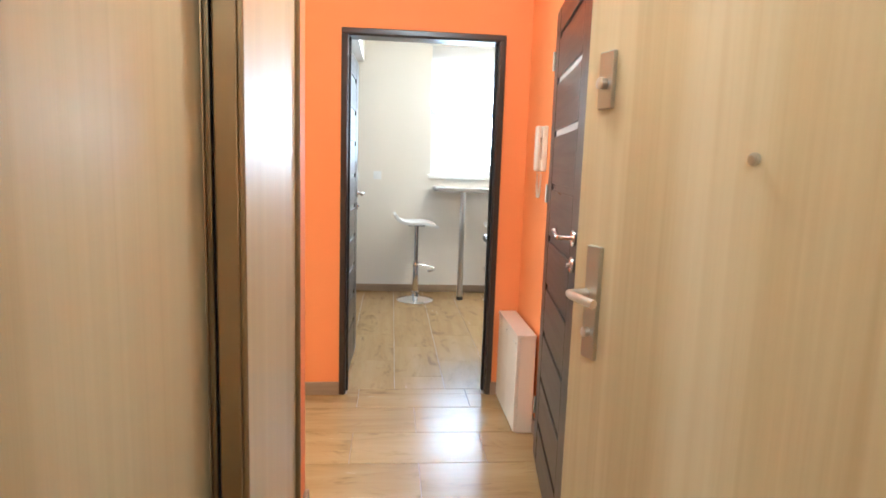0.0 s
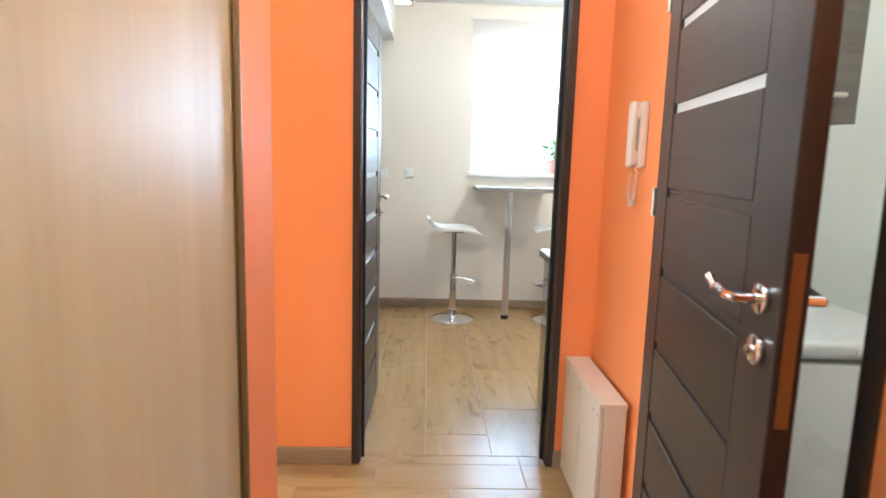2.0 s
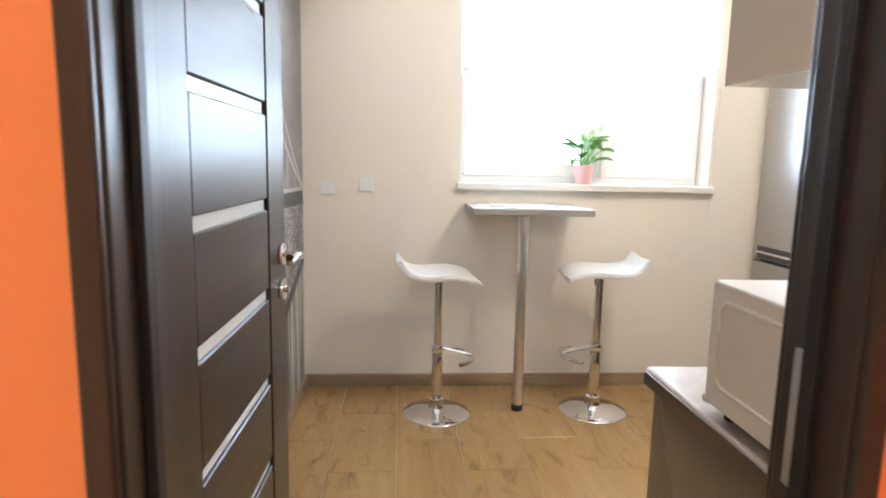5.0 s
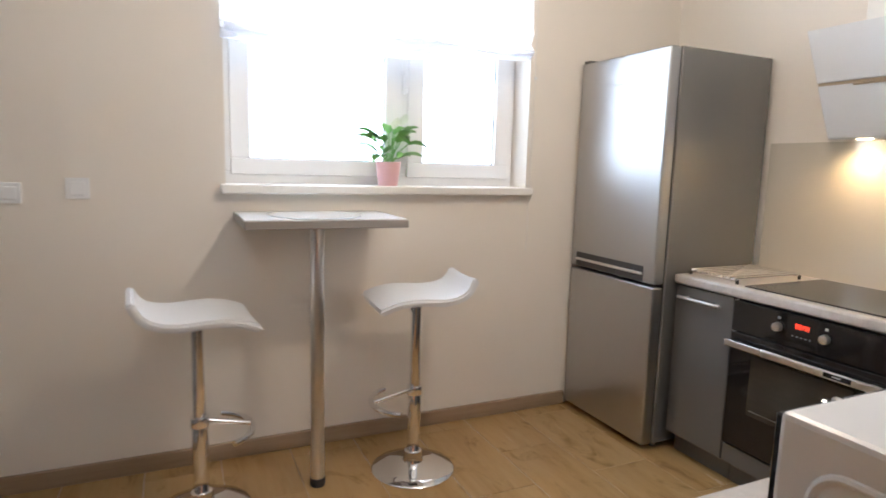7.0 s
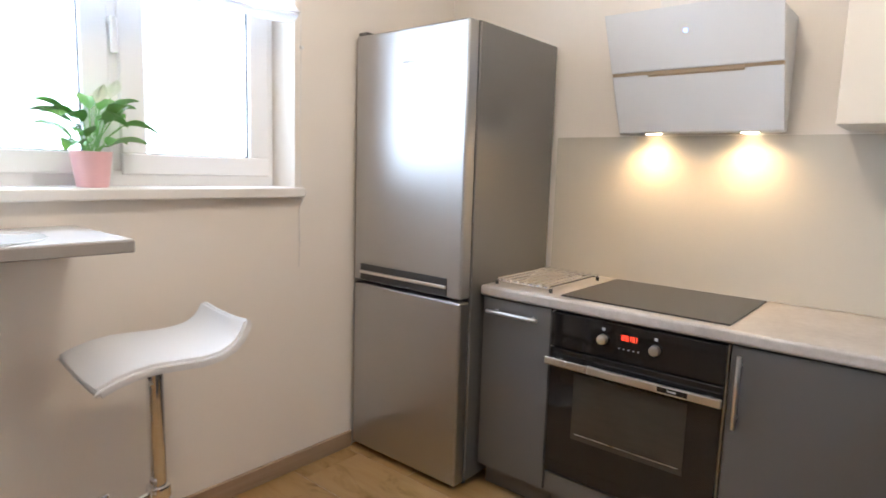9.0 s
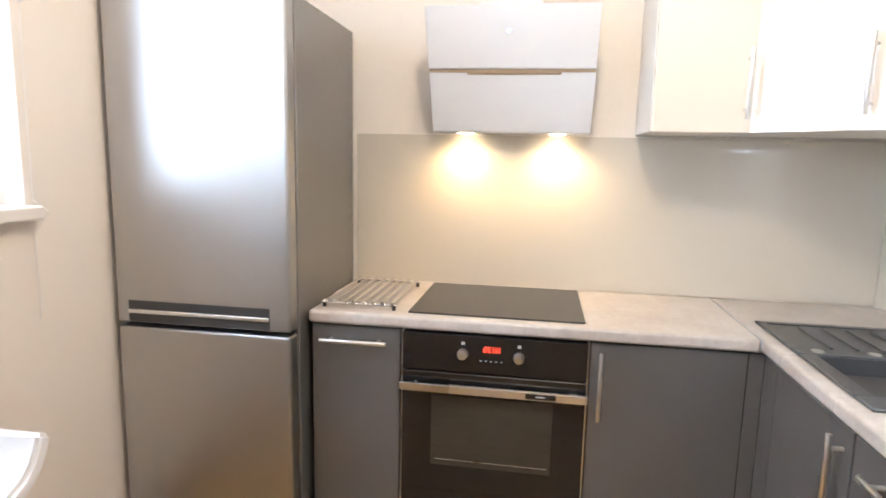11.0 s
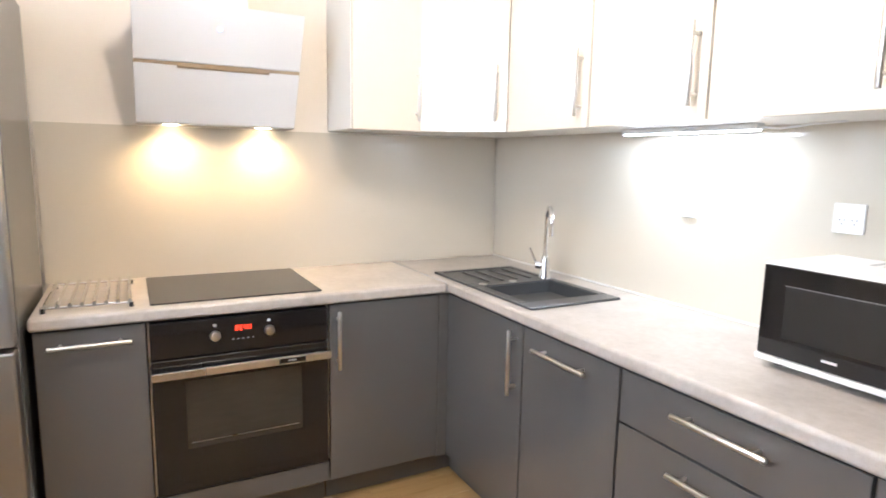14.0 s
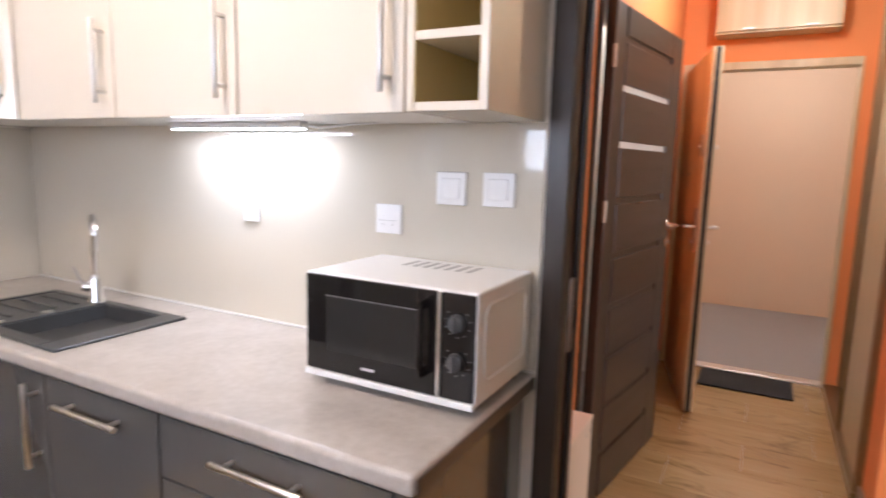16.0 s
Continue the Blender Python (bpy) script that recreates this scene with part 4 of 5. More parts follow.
for cx, cy in ((2.405, 0.625), (2.408, 0.478)):
    part("hole_cap", cyl((cx, cy, TOP + 0.008), (cx, cy, TOP + 0.0115), 0.017, seg=24, bevel=0.001), SATIN, sink, "round steel cap", smooth=True)
tap = thing("tap", (2.40, 0.318, TOP + 0.009), 0, "chrome single lever kitchen tap", "tap")
tz = TOP + 0.009
part("body", lathe([(0.026, 0), (0.026, 0.012), (0.021, 0.02), (0.021, 0.085), (0.014, 0.1)], (2.40, 0.318, tz), 28), CHROME, tap, smooth=True)
arc = [(2.40, 0.318, tz + 0.08), (2.40, 0.318, tz + 0.23)]
for k in range(1, 13):
    a = math.pi * k / 12
    arc.append((2.40 - 0.055 + 0.055 * math.cos(a), 0.318 + 0.03 * (1 - math.cos(a)), tz + 0.25 + 0.06 * math.sin(a)))
arc.append((2.29, 0.378, tz + 0.2))
part("spout", tube(arc, 0.0115, 14), CHROME, tap, smooth=True)
bm = cyl((2.40, 0.318, tz + 0.055), (2.43, 0.345, tz + 0.06), 0.017, seg=18, bevel=0.003)
cyl((2.428, 0.343, tz + 0.06), (2.455, 0.36, tz + 0.13), 0.005, seg=10, into=bm)
part("lever", bm, CHROME, tap, smooth=True)

# cooker hood: two slanting white glass plates
hood = thing("cooker_hood", (2.95, 1.545, 1.5), 0, "slanted white glass cooker hood with two lamps", "cooker hood")


def slanted(z0, z1, out0, thick, y0=1.238, y1=1.846):
    bm = bmesh.new()
    x_at = lambda z: 2.995 + (2.79 - 2.995) * (z - 1.503) / (1.925 - 1.503)
    pts = [(x_at(z0) + out0, z0), (x_at(z1) + out0, z1), (x_at(z1) + out0 + thick, z1 - thick * 0.5), (x_at(z0) + out0 + thick, z0 - thick * 0.5)]
    a = [bm.verts.new((x, y0, z)) for x, z in pts]
    b = [bm.verts.new((x, y1, z)) for x, z in pts]
    bm.faces.new(a), bm.faces.new(b)
    for i in range(4):
        j = (i + 1) % 4
        bm.faces.new((a[i], a[j], b[j], b[i]))
    bmesh.ops.bevel(bm, geom=bm.edges[:], offset=0.0015, segments=1, affect="EDGES")
    return bm


part("upper_glass", slanted(1.726, 1.925, 0, 0.012), HOODGLASS, hood)
part("lower_glass", slanted(1.503, 1.712, 0, 0.012), HOODGLASS, hood)
part("middle_strip", slanted(1.7125, 1.7255, 0.004, 0.012), HOODTRIM, hood, "narrow metal strip")
part("grip", slanted(1.7075, 1.7195, -0.009, 0.01, 1.36, 1.7), HOODTRIM, hood, "slim metal grip")
bm = bmesh.new()
pts = [(3.01, 1.5), (2.815, 1.905), (3.1, 1.905), (3.1, 1.5)]
a = [bm.verts.new((x, 1.25, z)) for x, z in pts]
b = [bm.verts.new((x, 1.834, z)) for x, z in pts]
bm.faces.new(a), bm.faces.new(b)
for i in range(4):
    bm.faces.new((a[i], a[(i + 1) % 4], b[(i + 1) % 4], b[i]))
part("body", bm, WHITEBOARD, hood)
part("chimney", bx(2.86, 3.1, 1.44, 1.66, 1.9, HI, 0.002), WHITEBOARD, hood, "white chimney duct")
part("button", cyl((2.8265, 1.55, 1.845), (2.8245, 1.55, 1.844), 0.006, seg=16), BLUE, hood, "small blue touch light")
for hood_y in (1.72, 1.36):
    part("lamp", lathe([(0.03, 0.004), (0.03, 0.0), (0.022, -0.001), (0.001, -0.001)], (3.045, hood_y, 1.4965), 24), SPOTGLOW, hood, "warm halogen spot")

# wall cabinets
UZ, UT = 1.501, 2.21


def wall_unit(label, at):
    return thing("wall_cabinet", at, 0, label, "wall cabinet", "cream wall cabinets")


unit = wall_unit("glossy cream wall cabinet beside the hood", (2.93, 0.9, UZ))
part("body", bx(2.772, 3.097, 0.742, 1.06, UZ, UT), WHITEBOARD, unit)
door = part("door", bx(2.752, 2.77, 0.744, 1.058, UZ - 0.002, UT, 0.0015), CREAM, unit)
bar_handle(door, (2.752, 0.772, 1.54), (2.752, 0.772, 1.765), (-1, 0, 0))
unit = wall_unit("glossy cream diagonal corner wall cabinet", (2.85, 0.4, UZ))
part("body", prism([(3.097, 0.14), (3.097, 0.738), (2.772, 0.738), (2.5, 0.465), (2.5, 0.14)], UZ, UT), WHITEBOARD, unit)
diag = Vector((2.5 - 2.772, 0.465 - 0.738, 0)).normalized()
outw = Vector((diag.y, -diag.x, 0))
pa, pb = Vector((2.766, 0.738, 0)) + outw * 0.004, Vector((2.502, 0.468, 0)) + outw * 0.004
door = part("door", prism([(pa.x, pa.y), (pb.x, pb.y), ((pb + outw * 0.017).x, (pb + outw * 0.017).y), ((pa + outw * 0.017).x, (pa + outw * 0.017).y)], UZ - 0.002, UT, 0.0015), CREAM, unit)
ph = pb - diag * 0.045 + outw * 0.017
bar_handle(door, (ph.x, ph.y, 1.54), (ph.x, ph.y, 1.765), outw)
for x0, x1 in ((2.0, 2.496), (1.522, 1.996), (1.045, 1.518)):
    unit = wall_unit("glossy cream wall cabinet with a steel handle", ((x0 + x1) / 2, 0.3, UZ))
    part("body", bx(x0, x1, 0.14, 0.455, UZ, UT), WHITEBOARD, unit)
    door = part("door", bx(x0 + 0.0015, x1 - 0.0015, 0.457, 0.475, UZ - 0.002, UT, 0.0015), CREAM, unit)
    bar_handle(door, (x0 + 0.038, 0.475, 1.538), (x0 + 0.038, 0.475, 1.765), (0, 1, 0))
unit = wall_unit("cream open shelf unit with an ochre inside", (0.95, 0.3, UZ))
part("side", bx(1.023, 1.041, 0.14, 0.475, UZ, UT, 0.001), CREAM, unit)
part("side", bx(0.858, 0.876, 0.14, 0.475, UZ, UT, 0.001), CREAM, unit)
for z in (UZ, 1.64, 1.85, 2.06, UT - 0.018):
    part("shelf", bx(0.876, 1.023, 0.15, 0.473, z, z + 0.018, 0.001), CREAM, unit)
part("back", bx(0.876, 1.023, 0.14, 0.15, UZ, UT), OCHRE, unit)
part("lining", bx(1.0205, 1.023, 0.15, 0.472, UZ + 0.018, UT - 0.018), OCHRE, unit)
part("lining", bx(0.876, 0.8785, 0.15, 0.472, UZ + 0.018, UT - 0.018), OCHRE, unit)

led = thing("cabinet_light", (1.78, 0.25, 1.475), 0, "slim white lamp under the wall cabinets", "lamp")
part("housing", bx(1.51, 2.05, 0.232, 0.268, 1.482, UZ, 0.003), WHITE, led)
part("diffuser", bx(1.52, 2.04, 0.236, 0.264, 1.4785, 1.482), LEDGLOW, led, "bright white diffuser")
part("cable", tube([(1.51, 0.25, 1.49), (1.46, 0.245, 1.483), (1.42, 0.23, 1.488), (1.37, 0.22, 1.494), (1.3, 0.2, 1.498)], 0.003, 8), WHITE, led, "thin white cable")


def wall_plate(name, at, size, facing, label, kind):
    """A switch or socket plate; facing is the wall's outward direction along y."""
    root = thing(name, at, 0, label, "socket" if "socket" in name else "switch")
    x, y, z = at
    y0, y1 = sorted((y, y + facing * 0.010))
    part("plate", bx(x - size / 2, x + size / 2, y0, y1, z - size / 2, z + size / 2, 0.002, seg=2), PLATE, root)
    f0, f1 = sorted((y + facing * 0.0095, y + facing * 0.014))
    if kind == "switch":
        part("rocker", bx(x - size * 0.32, x + size * 0.32, f0, f1, z - size * 0.32, z + size * 0.32, 0.0025), PLATE, root)
    elif kind == "double":
        for s in (-1, 1):
            cx = x + s * size * 0.2
            ring = part("outlet", cyl((cx, y + facing * 0.006, z - size * 0.08), (cx, y + facing * 0.011, z - size * 0.08), size * 0.19, seg=24, bevel=0.001), PLATE, root, smooth=True)
            for dx, dz in ((-0.08, 0.03), (0.08, 0.03), (0, -0.1)):
                p = (cx + dx * size, z - size * 0.08 + dz * size)
                part("hole", cyl((p[0], y + facing * 0.009, p[1]), (p[0], y + facing * 0.0115, p[1]), size * 0.025, seg=10), SCREW, ring, "dark contact hole")
    else:
        part("rocker", bx(x - size * 0.3, x + size * 0.3, f0, f1, z - size * 0.12, z + size * 0.2, 0.002), PLATE, root)
    return root


wall_plate("wall_socket", (1.298, 0.138, 1.239), 0.082, 1, "white double socket on the splashback", "double")
wall_plate("light_switch", (1.103, 0.138, 1.332), 0.086, 1, "white square light switch on the splashback", "switch")
wall_plate("light_switch", (0.968, 0.138, 1.334), 0.086, 1, "white square light switch on the splashback", "switch")
wall_plate("wall_socket", (1.826, 0.138, 1.225), 0.06, 1, "small white socket under the cabinet light", "single")
wall_plate("light_switch", (-0.159, 2.85, 1.193), 0.078, -1, "white light switch on the papered wall", "switch")
wall_plate("light_switch", (0.064, 2.85, 1.212), 0.082, -1, "white dimmer switch on the papered wall", "switch")

# microwave
mw = thing("microwave", (1.09, 0.3, TOP), 0, "white microwave with a black glass front", "microwave")
mz = TOP + 0.022
part("case", bx(0.865, 1.316, 0.15, 0.464, mz, 1.139, 0.006, seg=2), WHITE, mw)
loop = []
for cy, cz, a0 in ((0.4, 1.075, 0), (0.225, 1.075, 90), (0.225, mz + 0.075, 180), (0.4, mz + 0.075, 270)):
    loop += [(0.8655, cy + 0.03 * math.cos(radians(a0 + a)), cz + 0.03 * math.sin(radians(a0 + a))) for a in range(0, 91, 15)]
bm = tube(loop + loop[:1], 0.0045, 8)
part("side_ridge", bm, WHITE, mw, "pressed ridge in the side", smooth=True)
for k in range(7):
    part("vent_slot", bx(0.98 + k * 0.03, 0.994 + k * 0.03, 0.19, 0.27, 1.1385, 1.1396), INK, mw, "grey vent slot")
door = part("door", bx(0.957, 1.311, 0.455, 0.472, mz + 0.012, 1.134, 0.002), BLACK, mw, "black glass door")
part("window", bx(1.005, 1.25, 0.472, 0.4732, 0.957, 1.087), MWGLASS, door, "grey meshed window")
bm = bx(1.003, 1.252, 0.4732, 0.474, 1.087, 1.0895)
bx(1.003, 1.0055, 0.4732, 0.474, 0.957, 1.0895, into=bm)
part("window_edge", bm, MWEDGE, door, "thin grey window edge")
bm = bx(0.976, 0.99, 0.492, 0.503, 0.947, 1.118, 0.004, seg=2)
bx(0.976, 0.99, 0.47, 0.494, 0.95, 0.965, into=bm), bx(0.976, 0.99, 0.47, 0.494, 1.098, 1.113, into=bm)
part("handle", bm, BLACK, door, "black plastic handle")
part("badge", bx(1.115, 1.15, 0.4722, 0.4732, 0.927, 0.933), SILVERINK, door, "small silver badge")
part("divider", bx(0.949, 0.956, 0.455, 0.473, mz + 0.012, 1.134), SATIN, mw, "narrow silver divider")
cp = part("control_panel", bx(0.87, 0.948, 0.455, 0.471, mz + 0.012, 1.134, 0.002), BLACK, mw, "black control panel")
for kz in (1.073, 0.99):
    bm = cyl((0.909, 0.471, kz), (0.909, 0.486, kz), 0.02, 0.018, 28, bevel=0.002)
    bx(0.906, 0.912, 0.486, 0.492, kz - 0.017, kz + 0.017, into=bm)
    part("knob", bm, DARK, cp, "round black knob", smooth=True)
    marks = bmesh.new()
    for k in range(9):
        a = math.pi * (0.75 + 1.5 * k / 8) - math.pi / 2
        px, pz = 0.909 + 0.03 * math.sin(a), kz + 0.03 * math.cos(a)
        bx(px - 0.002, px + 0.002, 0.471, 0.4716, pz - 0.001, pz + 0.001, into=marks)
    part("scale_marks", marks, SCREW, cp, "small printed scale")
part("lip", bx(0.867, 1.314, 0.455, 0.476, mz - 0.004, mz + 0.0105, 0.002), WHITE, mw, "white lower lip")
for x in (0.9, 1.28):
    for y in (0.19, 0.42):
        part("foot", cyl((x, y, TOP), (x, y, mz), 0.014, seg=14), RUBBER, mw, "black rubber foot")

# fridge
fridge = thing("fridge_freezer", (2.75, 2.51, 0), 0, "brushed steel fridge freezer with grey sides", "fridge")
part("body", bx(2.48, 3.06, 2.195, 2.825, 0.03, 1.895, 0.004), GREYSIDE, fridge)
up = part("upper_door", bx(2.412, 2.474, 2.197, 2.823, 0.818, 1.893, 0.009, seg=3), STEEL, fridge)
part("lower_door", bx(2.412, 2.474, 2.197, 2.823, 0.03, 0.803, 0.009, seg=3), STEEL, fridge)
part("handle_recess", bx(2.4105, 2.413, 2.268, 2.778, 0.823, 0.896), DARK, up, "dark recessed handle")
part("handle_bar", bx(2.403, 2.4105, 2.27, 2.776, 0.853, 0.866, 0.002), SATIN, up, "bright handle strip")
part("gasket", bx(2.475, 2.479, 2.205, 2.815, 0.05, 1.88), DARK, fridge, "dark door gasket")
part("hinge_cover", bx(2.42, 2.55, 2.77, 2.82, 1.895, 1.908, 0.003), GREYSIDE, fridge, "grey hinge cover")
part("badge", bx(2.4108, 2.412, 2.47, 2.54, 1.752, 1.762), SILVERINK, fridge, "small silver badge")
for x in (2.52, 3.0):
    for y in (2.24, 2.78):
        part("foot", cyl((x, y, 0), (x, y, 0.03), 0.018, seg=12), RUBBER, fridge, "black foot")

# ---- breakfast corner ----
table = thing("bar_table", (0.916, 2.472, 0), 0, "wall mounted bar table with one steel leg", "table")
part("tabletop", bx(0.636, 1.28, 2.412, 2.846, 1.083, 1.116, 0.003), TABLEEDGE, table, "grey edged tabletop")
part("top_surface", bx(0.639, 1.277, 2.415, 2.845, 1.1155, 1.1185), TABLETOP, table, "pale stone laminate surface")
part("leg", cyl((0.916, 2.472, 0.035), (0.916, 2.472, 1.083), 0.0275, seg=36), SATIN, table, "round steel leg", smooth=True)
part("foot", cyl((0.916, 2.472, 0), (0.916, 2.472, 0.035), 0.031, seg=36, bevel=0.003), RUBBER, table, "black plastic foot", smooth=True)
part("bracket", bx(0.7, 1.2, 2.82, 2.848, 1.06, 1.083), SATIN, table, "steel wall bracket")
mat_ = thing("round_glass_mat", (0.94, 2.62, 1.1185), 0, "round clear glass mat on the bar table", "place mat")
part("disc", lathe([(0.19, 0.0), (0.192, 0.002), (0.19, 0.004), (0.001, 0.004)], (0.94, 2.62, 1.1186), 64), MATGLASS, mat_)


def bar_stool(at, turn, seat_z, label):
    """A gas-lift bar stool: wave-shaped padded seat, chrome column, foot bar and round base."""
    root = thing("bar_stool", at, turn, label, "bar stool", "bar stools at the table")
    prof = [(-0.203, 0.08), (-0.193, 0.057), (-0.178, 0.034), (-0.155, 0.016), (-0.12, 0.005), (-0.07, 0.0), (0.0, 0.004), (0.06, 0.006), (0.11, 0.0), (0.15, -0.01), (0.185, -0.024), (0.202, -0.034)]
    rows = []
    for x, z in prof:
        half = 0.182 - 0.028 * max(0, -x - 0.1) / 0.1
        rows.append([(x, half * (2 * i / 10 - 1), seat_z + z + 0.008 * (2 * i / 10 - 1) ** 2) for i in range(11)])
    bm = sheet(rows, 0.03)
    bmesh.ops.bevel(bm, geom=[e for e in bm.edges if len(e.link_faces) == 2 and e.calc_face_angle(0) > 1.0], offset=0.008, segments=2, affect="EDGES")
    seat = part("seat", bm, SEAT, root, "white padded leatherette seat", True, True)
    edge = [(x, 0.1825 - 0.028 * max(0, -x - 0.1) / 0.1, seat_z + z - 0.004) for x, z in prof]
    for flip in (1, -1):
        part("seam", tube([(x, flip * y, z) for x, y, z in edge], 0.0018, 6), WHITE, seat, "stitched edge seam", True)
    part("seat_plate", bx(-0.09, 0.07, -0.08, 0.08, seat_z - 0.037, seat_z - 0.018, 0.004), DARK, root, "dark seat plate", True)
    part("upper_column", cyl((0, 0, 0.33), (0, 0, seat_z - 0.03), 0.0235, seg=28), CHROME, root, local=True, smooth=True)
    part("lower_column", cyl((0, 0, 0.05), (0, 0, 0.37), 0.0295, seg=28, bevel=0.002), CHROME, root, local=True, smooth=True)
    part("collar", cyl((0, 0, 0.345), (0, 0, 0.385), 0.034, seg=28, bevel=0.003), CHROME, root, local=True, smooth=True)
    part("lever", tube([(0.02, 0.03, seat_z - 0.04), (0.05, 0.1, seat_z - 0.045), (0.06, 0.16, seat_z - 0.05)], 0.004, 8), CHROME, root, local=True, smooth=True)
    bm = tube([(0.02, 0, 0.365), (0.1, 0, 0.345), (0.18, 0, 0.325)], 0.0105, 12)
    ring = [(0.02 + 0.17 * math.cos(a), 0.17 * math.sin(a), 0.32) for a in [radians(-62 + 124 * k / 14) for k in range(15)]]
    tube(ring, 0.0115, 12, into=bm)
    part("foot_bar", bm, CHROME, root, "curved chrome foot bar", True, True)
    part("base", lathe([(0.18, 0.0), (0.183, 0.004), (0.178, 0.009), (0.13, 0.02), (0.07, 0.032), (0.045, 0.04), (0.04, 0.055), (0.038, 0.085), (0.03, 0.09)], (0, 0, 0), 56), CHROME, root, "round chrome base", True, True)
    return root


bar_stool((0.466, 2.44, 0), 4, 0.78, "white bar stool with chrome base beside the table")
bar_stool((1.338, 2.458, 0), 175, 0.795, "white bar stool with chrome base near the fridge")


def plant():
    rng = random.Random(4)
    root = thing("potted_plant", (1.35, 2.885, 1.236), 0, "green peace lily in a pink pot", "potted plant")
    c = (1.35, 2.885, 1.2362)
    part("pot", lathe([(0.045, 0), (0.047, 0.004), (0.06, 0.105), (0.062, 0.112), (0.058, 0.114), (0.054, 0.1), (0.05, 0.095)], c, 40), PINK, root, "pink ceramic pot", smooth=True)
    part("soil", lathe([(0.053, 0.094), (0.053, 0.099), (0.03, 0.104), (0.001, 0.106)], c, 24), SOIL, root, "dark soil")
    for k in range(19):
        a = k * 2.4 + rng.uniform(-0.3, 0.3)
        rise, reach, length = rng.uniform(0.03, 0.11), rng.uniform(0.03, 0.11), rng.uniform(0.085, 0.13)
        if rng.random() < 0.35:
            rise, reach = rng.uniform(0.1, 0.15), rng.uniform(0.01, 0.05)
        d = Vector((math.cos(a), math.sin(a) * 0.75, 0))
        foot, tip = Vector(c) + Vector((0, 0, 0.1)) + d * 0.015, Vector(c) + Vector((0, 0, 0.1 + rise)) + d * reach
        stem = tube([foot, foot.lerp(tip, 0.5) + Vector((0, 0, 0.015)), tip], 0.0022, 6)
        stalk = part("stalk", stem, LEAF, root)
        lean = rng.uniform(0.15, 1.1)
        side = Vector((-d.y, d.x, 0)).normalized()
        rows = []
        for i in range(9):
            f = i / 8
            w = 0.036 * rng.uniform(0.95, 1.05) * math.sin(math.pi * min(1, f ** 0.8)) ** 0.8 + 0.0006
            p = tip + d * (length * f) + Vector((0, 0, length * (lean * f - 0.5 * f * f)))
            rows.append([p + side * (w * s) + Vector((0, 0, abs(s) * w * 0.45)) for s in (-1, -0.5, 0, 0.5, 1)])
        part("leaf", sheet(rows, 0.0006), LEAF, stalk, smooth=True)
    for dx, dy, h in ((0.06, -0.01, 0.285), (0.015, -0.02, 0.265)):
        p = Vector(c) + Vector((dx, dy, h))
        stalk = part("flower_stalk", tube([Vector(c) + Vector((0, 0, 0.1)), Vector(c) + Vector((dx * 0.4, dy, h * 0.7)), p], 0.0018, 6), LEAF, root)
        rows = []
        for i in range(7):
            f = i / 6
            w = 0.022 * math.sin(math.pi * f) + 0.0004
            q = p + Vector((0.02 * f, -0.012 * f, 0.06 * f))
            rows.append([q + Vector((w * s, 0.01 * (1 - s * s), 0)) for s in (-1, -0.5, 0, 0.5, 1)])
        part("petal", sheet(rows, 0.0006), PETAL, stalk, "white hooded petal", smooth=True)


plant()


def ceiling_lamp(name, x, y, z0, half, label):
    root = thing(name, (x, y, z0), 0, label, "ceiling light")
    for x0, x1, y0, y1 in ((x - half, x + half, y - half, y - half + 0.012), (x - half, x + half, y + half - 0.012, y + half), (x - half, x - half + 0.012, y - half + 0.012, y + half - 0.012), (x + half - 0.012, x + half, y - half + 0.012, y + half - 0.012)):
        part("frame", bx(x0, x1, y0, y1, z0, HI, 0.002), BRONZE, root, "bronze metal frame")
    part("diffuser", bx(x - half + 0.012, x + half - 0.012, y - half + 0.012, y + half - 0.012, z0 + 0.006, z0 + 0.012), LAMPGLOW, root, "glowing white diffuser")


ceiling_lamp("ceiling_light", 0.02, 2.12, 2.46, 0.07, "square bronze framed ceiling light in the kitchen")


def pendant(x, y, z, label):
    """A ceiling rose with a short stem and a lamp holder above the bulb. Unseen, its form is assumed."""
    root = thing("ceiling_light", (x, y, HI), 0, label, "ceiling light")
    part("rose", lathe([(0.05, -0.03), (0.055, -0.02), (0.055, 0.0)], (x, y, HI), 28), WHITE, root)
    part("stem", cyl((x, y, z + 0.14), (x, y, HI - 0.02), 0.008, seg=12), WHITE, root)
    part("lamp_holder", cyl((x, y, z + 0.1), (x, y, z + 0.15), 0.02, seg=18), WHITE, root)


pendant(1.55, 1.4, 2.47, "plain white ceiling lamp holder in the kitchen")
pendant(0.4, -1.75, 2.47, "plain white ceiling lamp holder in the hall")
# these last two holders are made up to carry the added lamps
pendant(0.3, -4.0, 2.4, "added unseen lamp holder on the landing")
pendant(1.45, -1.75, 2.35, "added unseen lamp holder in the bathroom")

# ---- hall ----
ward = thing("sliding_wardrobe", (-0.38, -2.2, 0), 0, "built-in wardrobe with ash laminate sliding doors", "wardrobe")
part("body", bx(-0.69, -0.214, -2.945, -1.43, 0.0, 2.64), WHITEBOARD, ward)
part("bottom_track", bx(-0.212, -0.062, -2.945, -1.43, 0.0, 0.028, 0.002), BRONZE, ward, "bronze bottom track")
part("top_track", bx(-0.212, -0.055, -2.945, -1.43, 2.5, 2.64, 0.002), BRONZE, ward, "bronze top track")


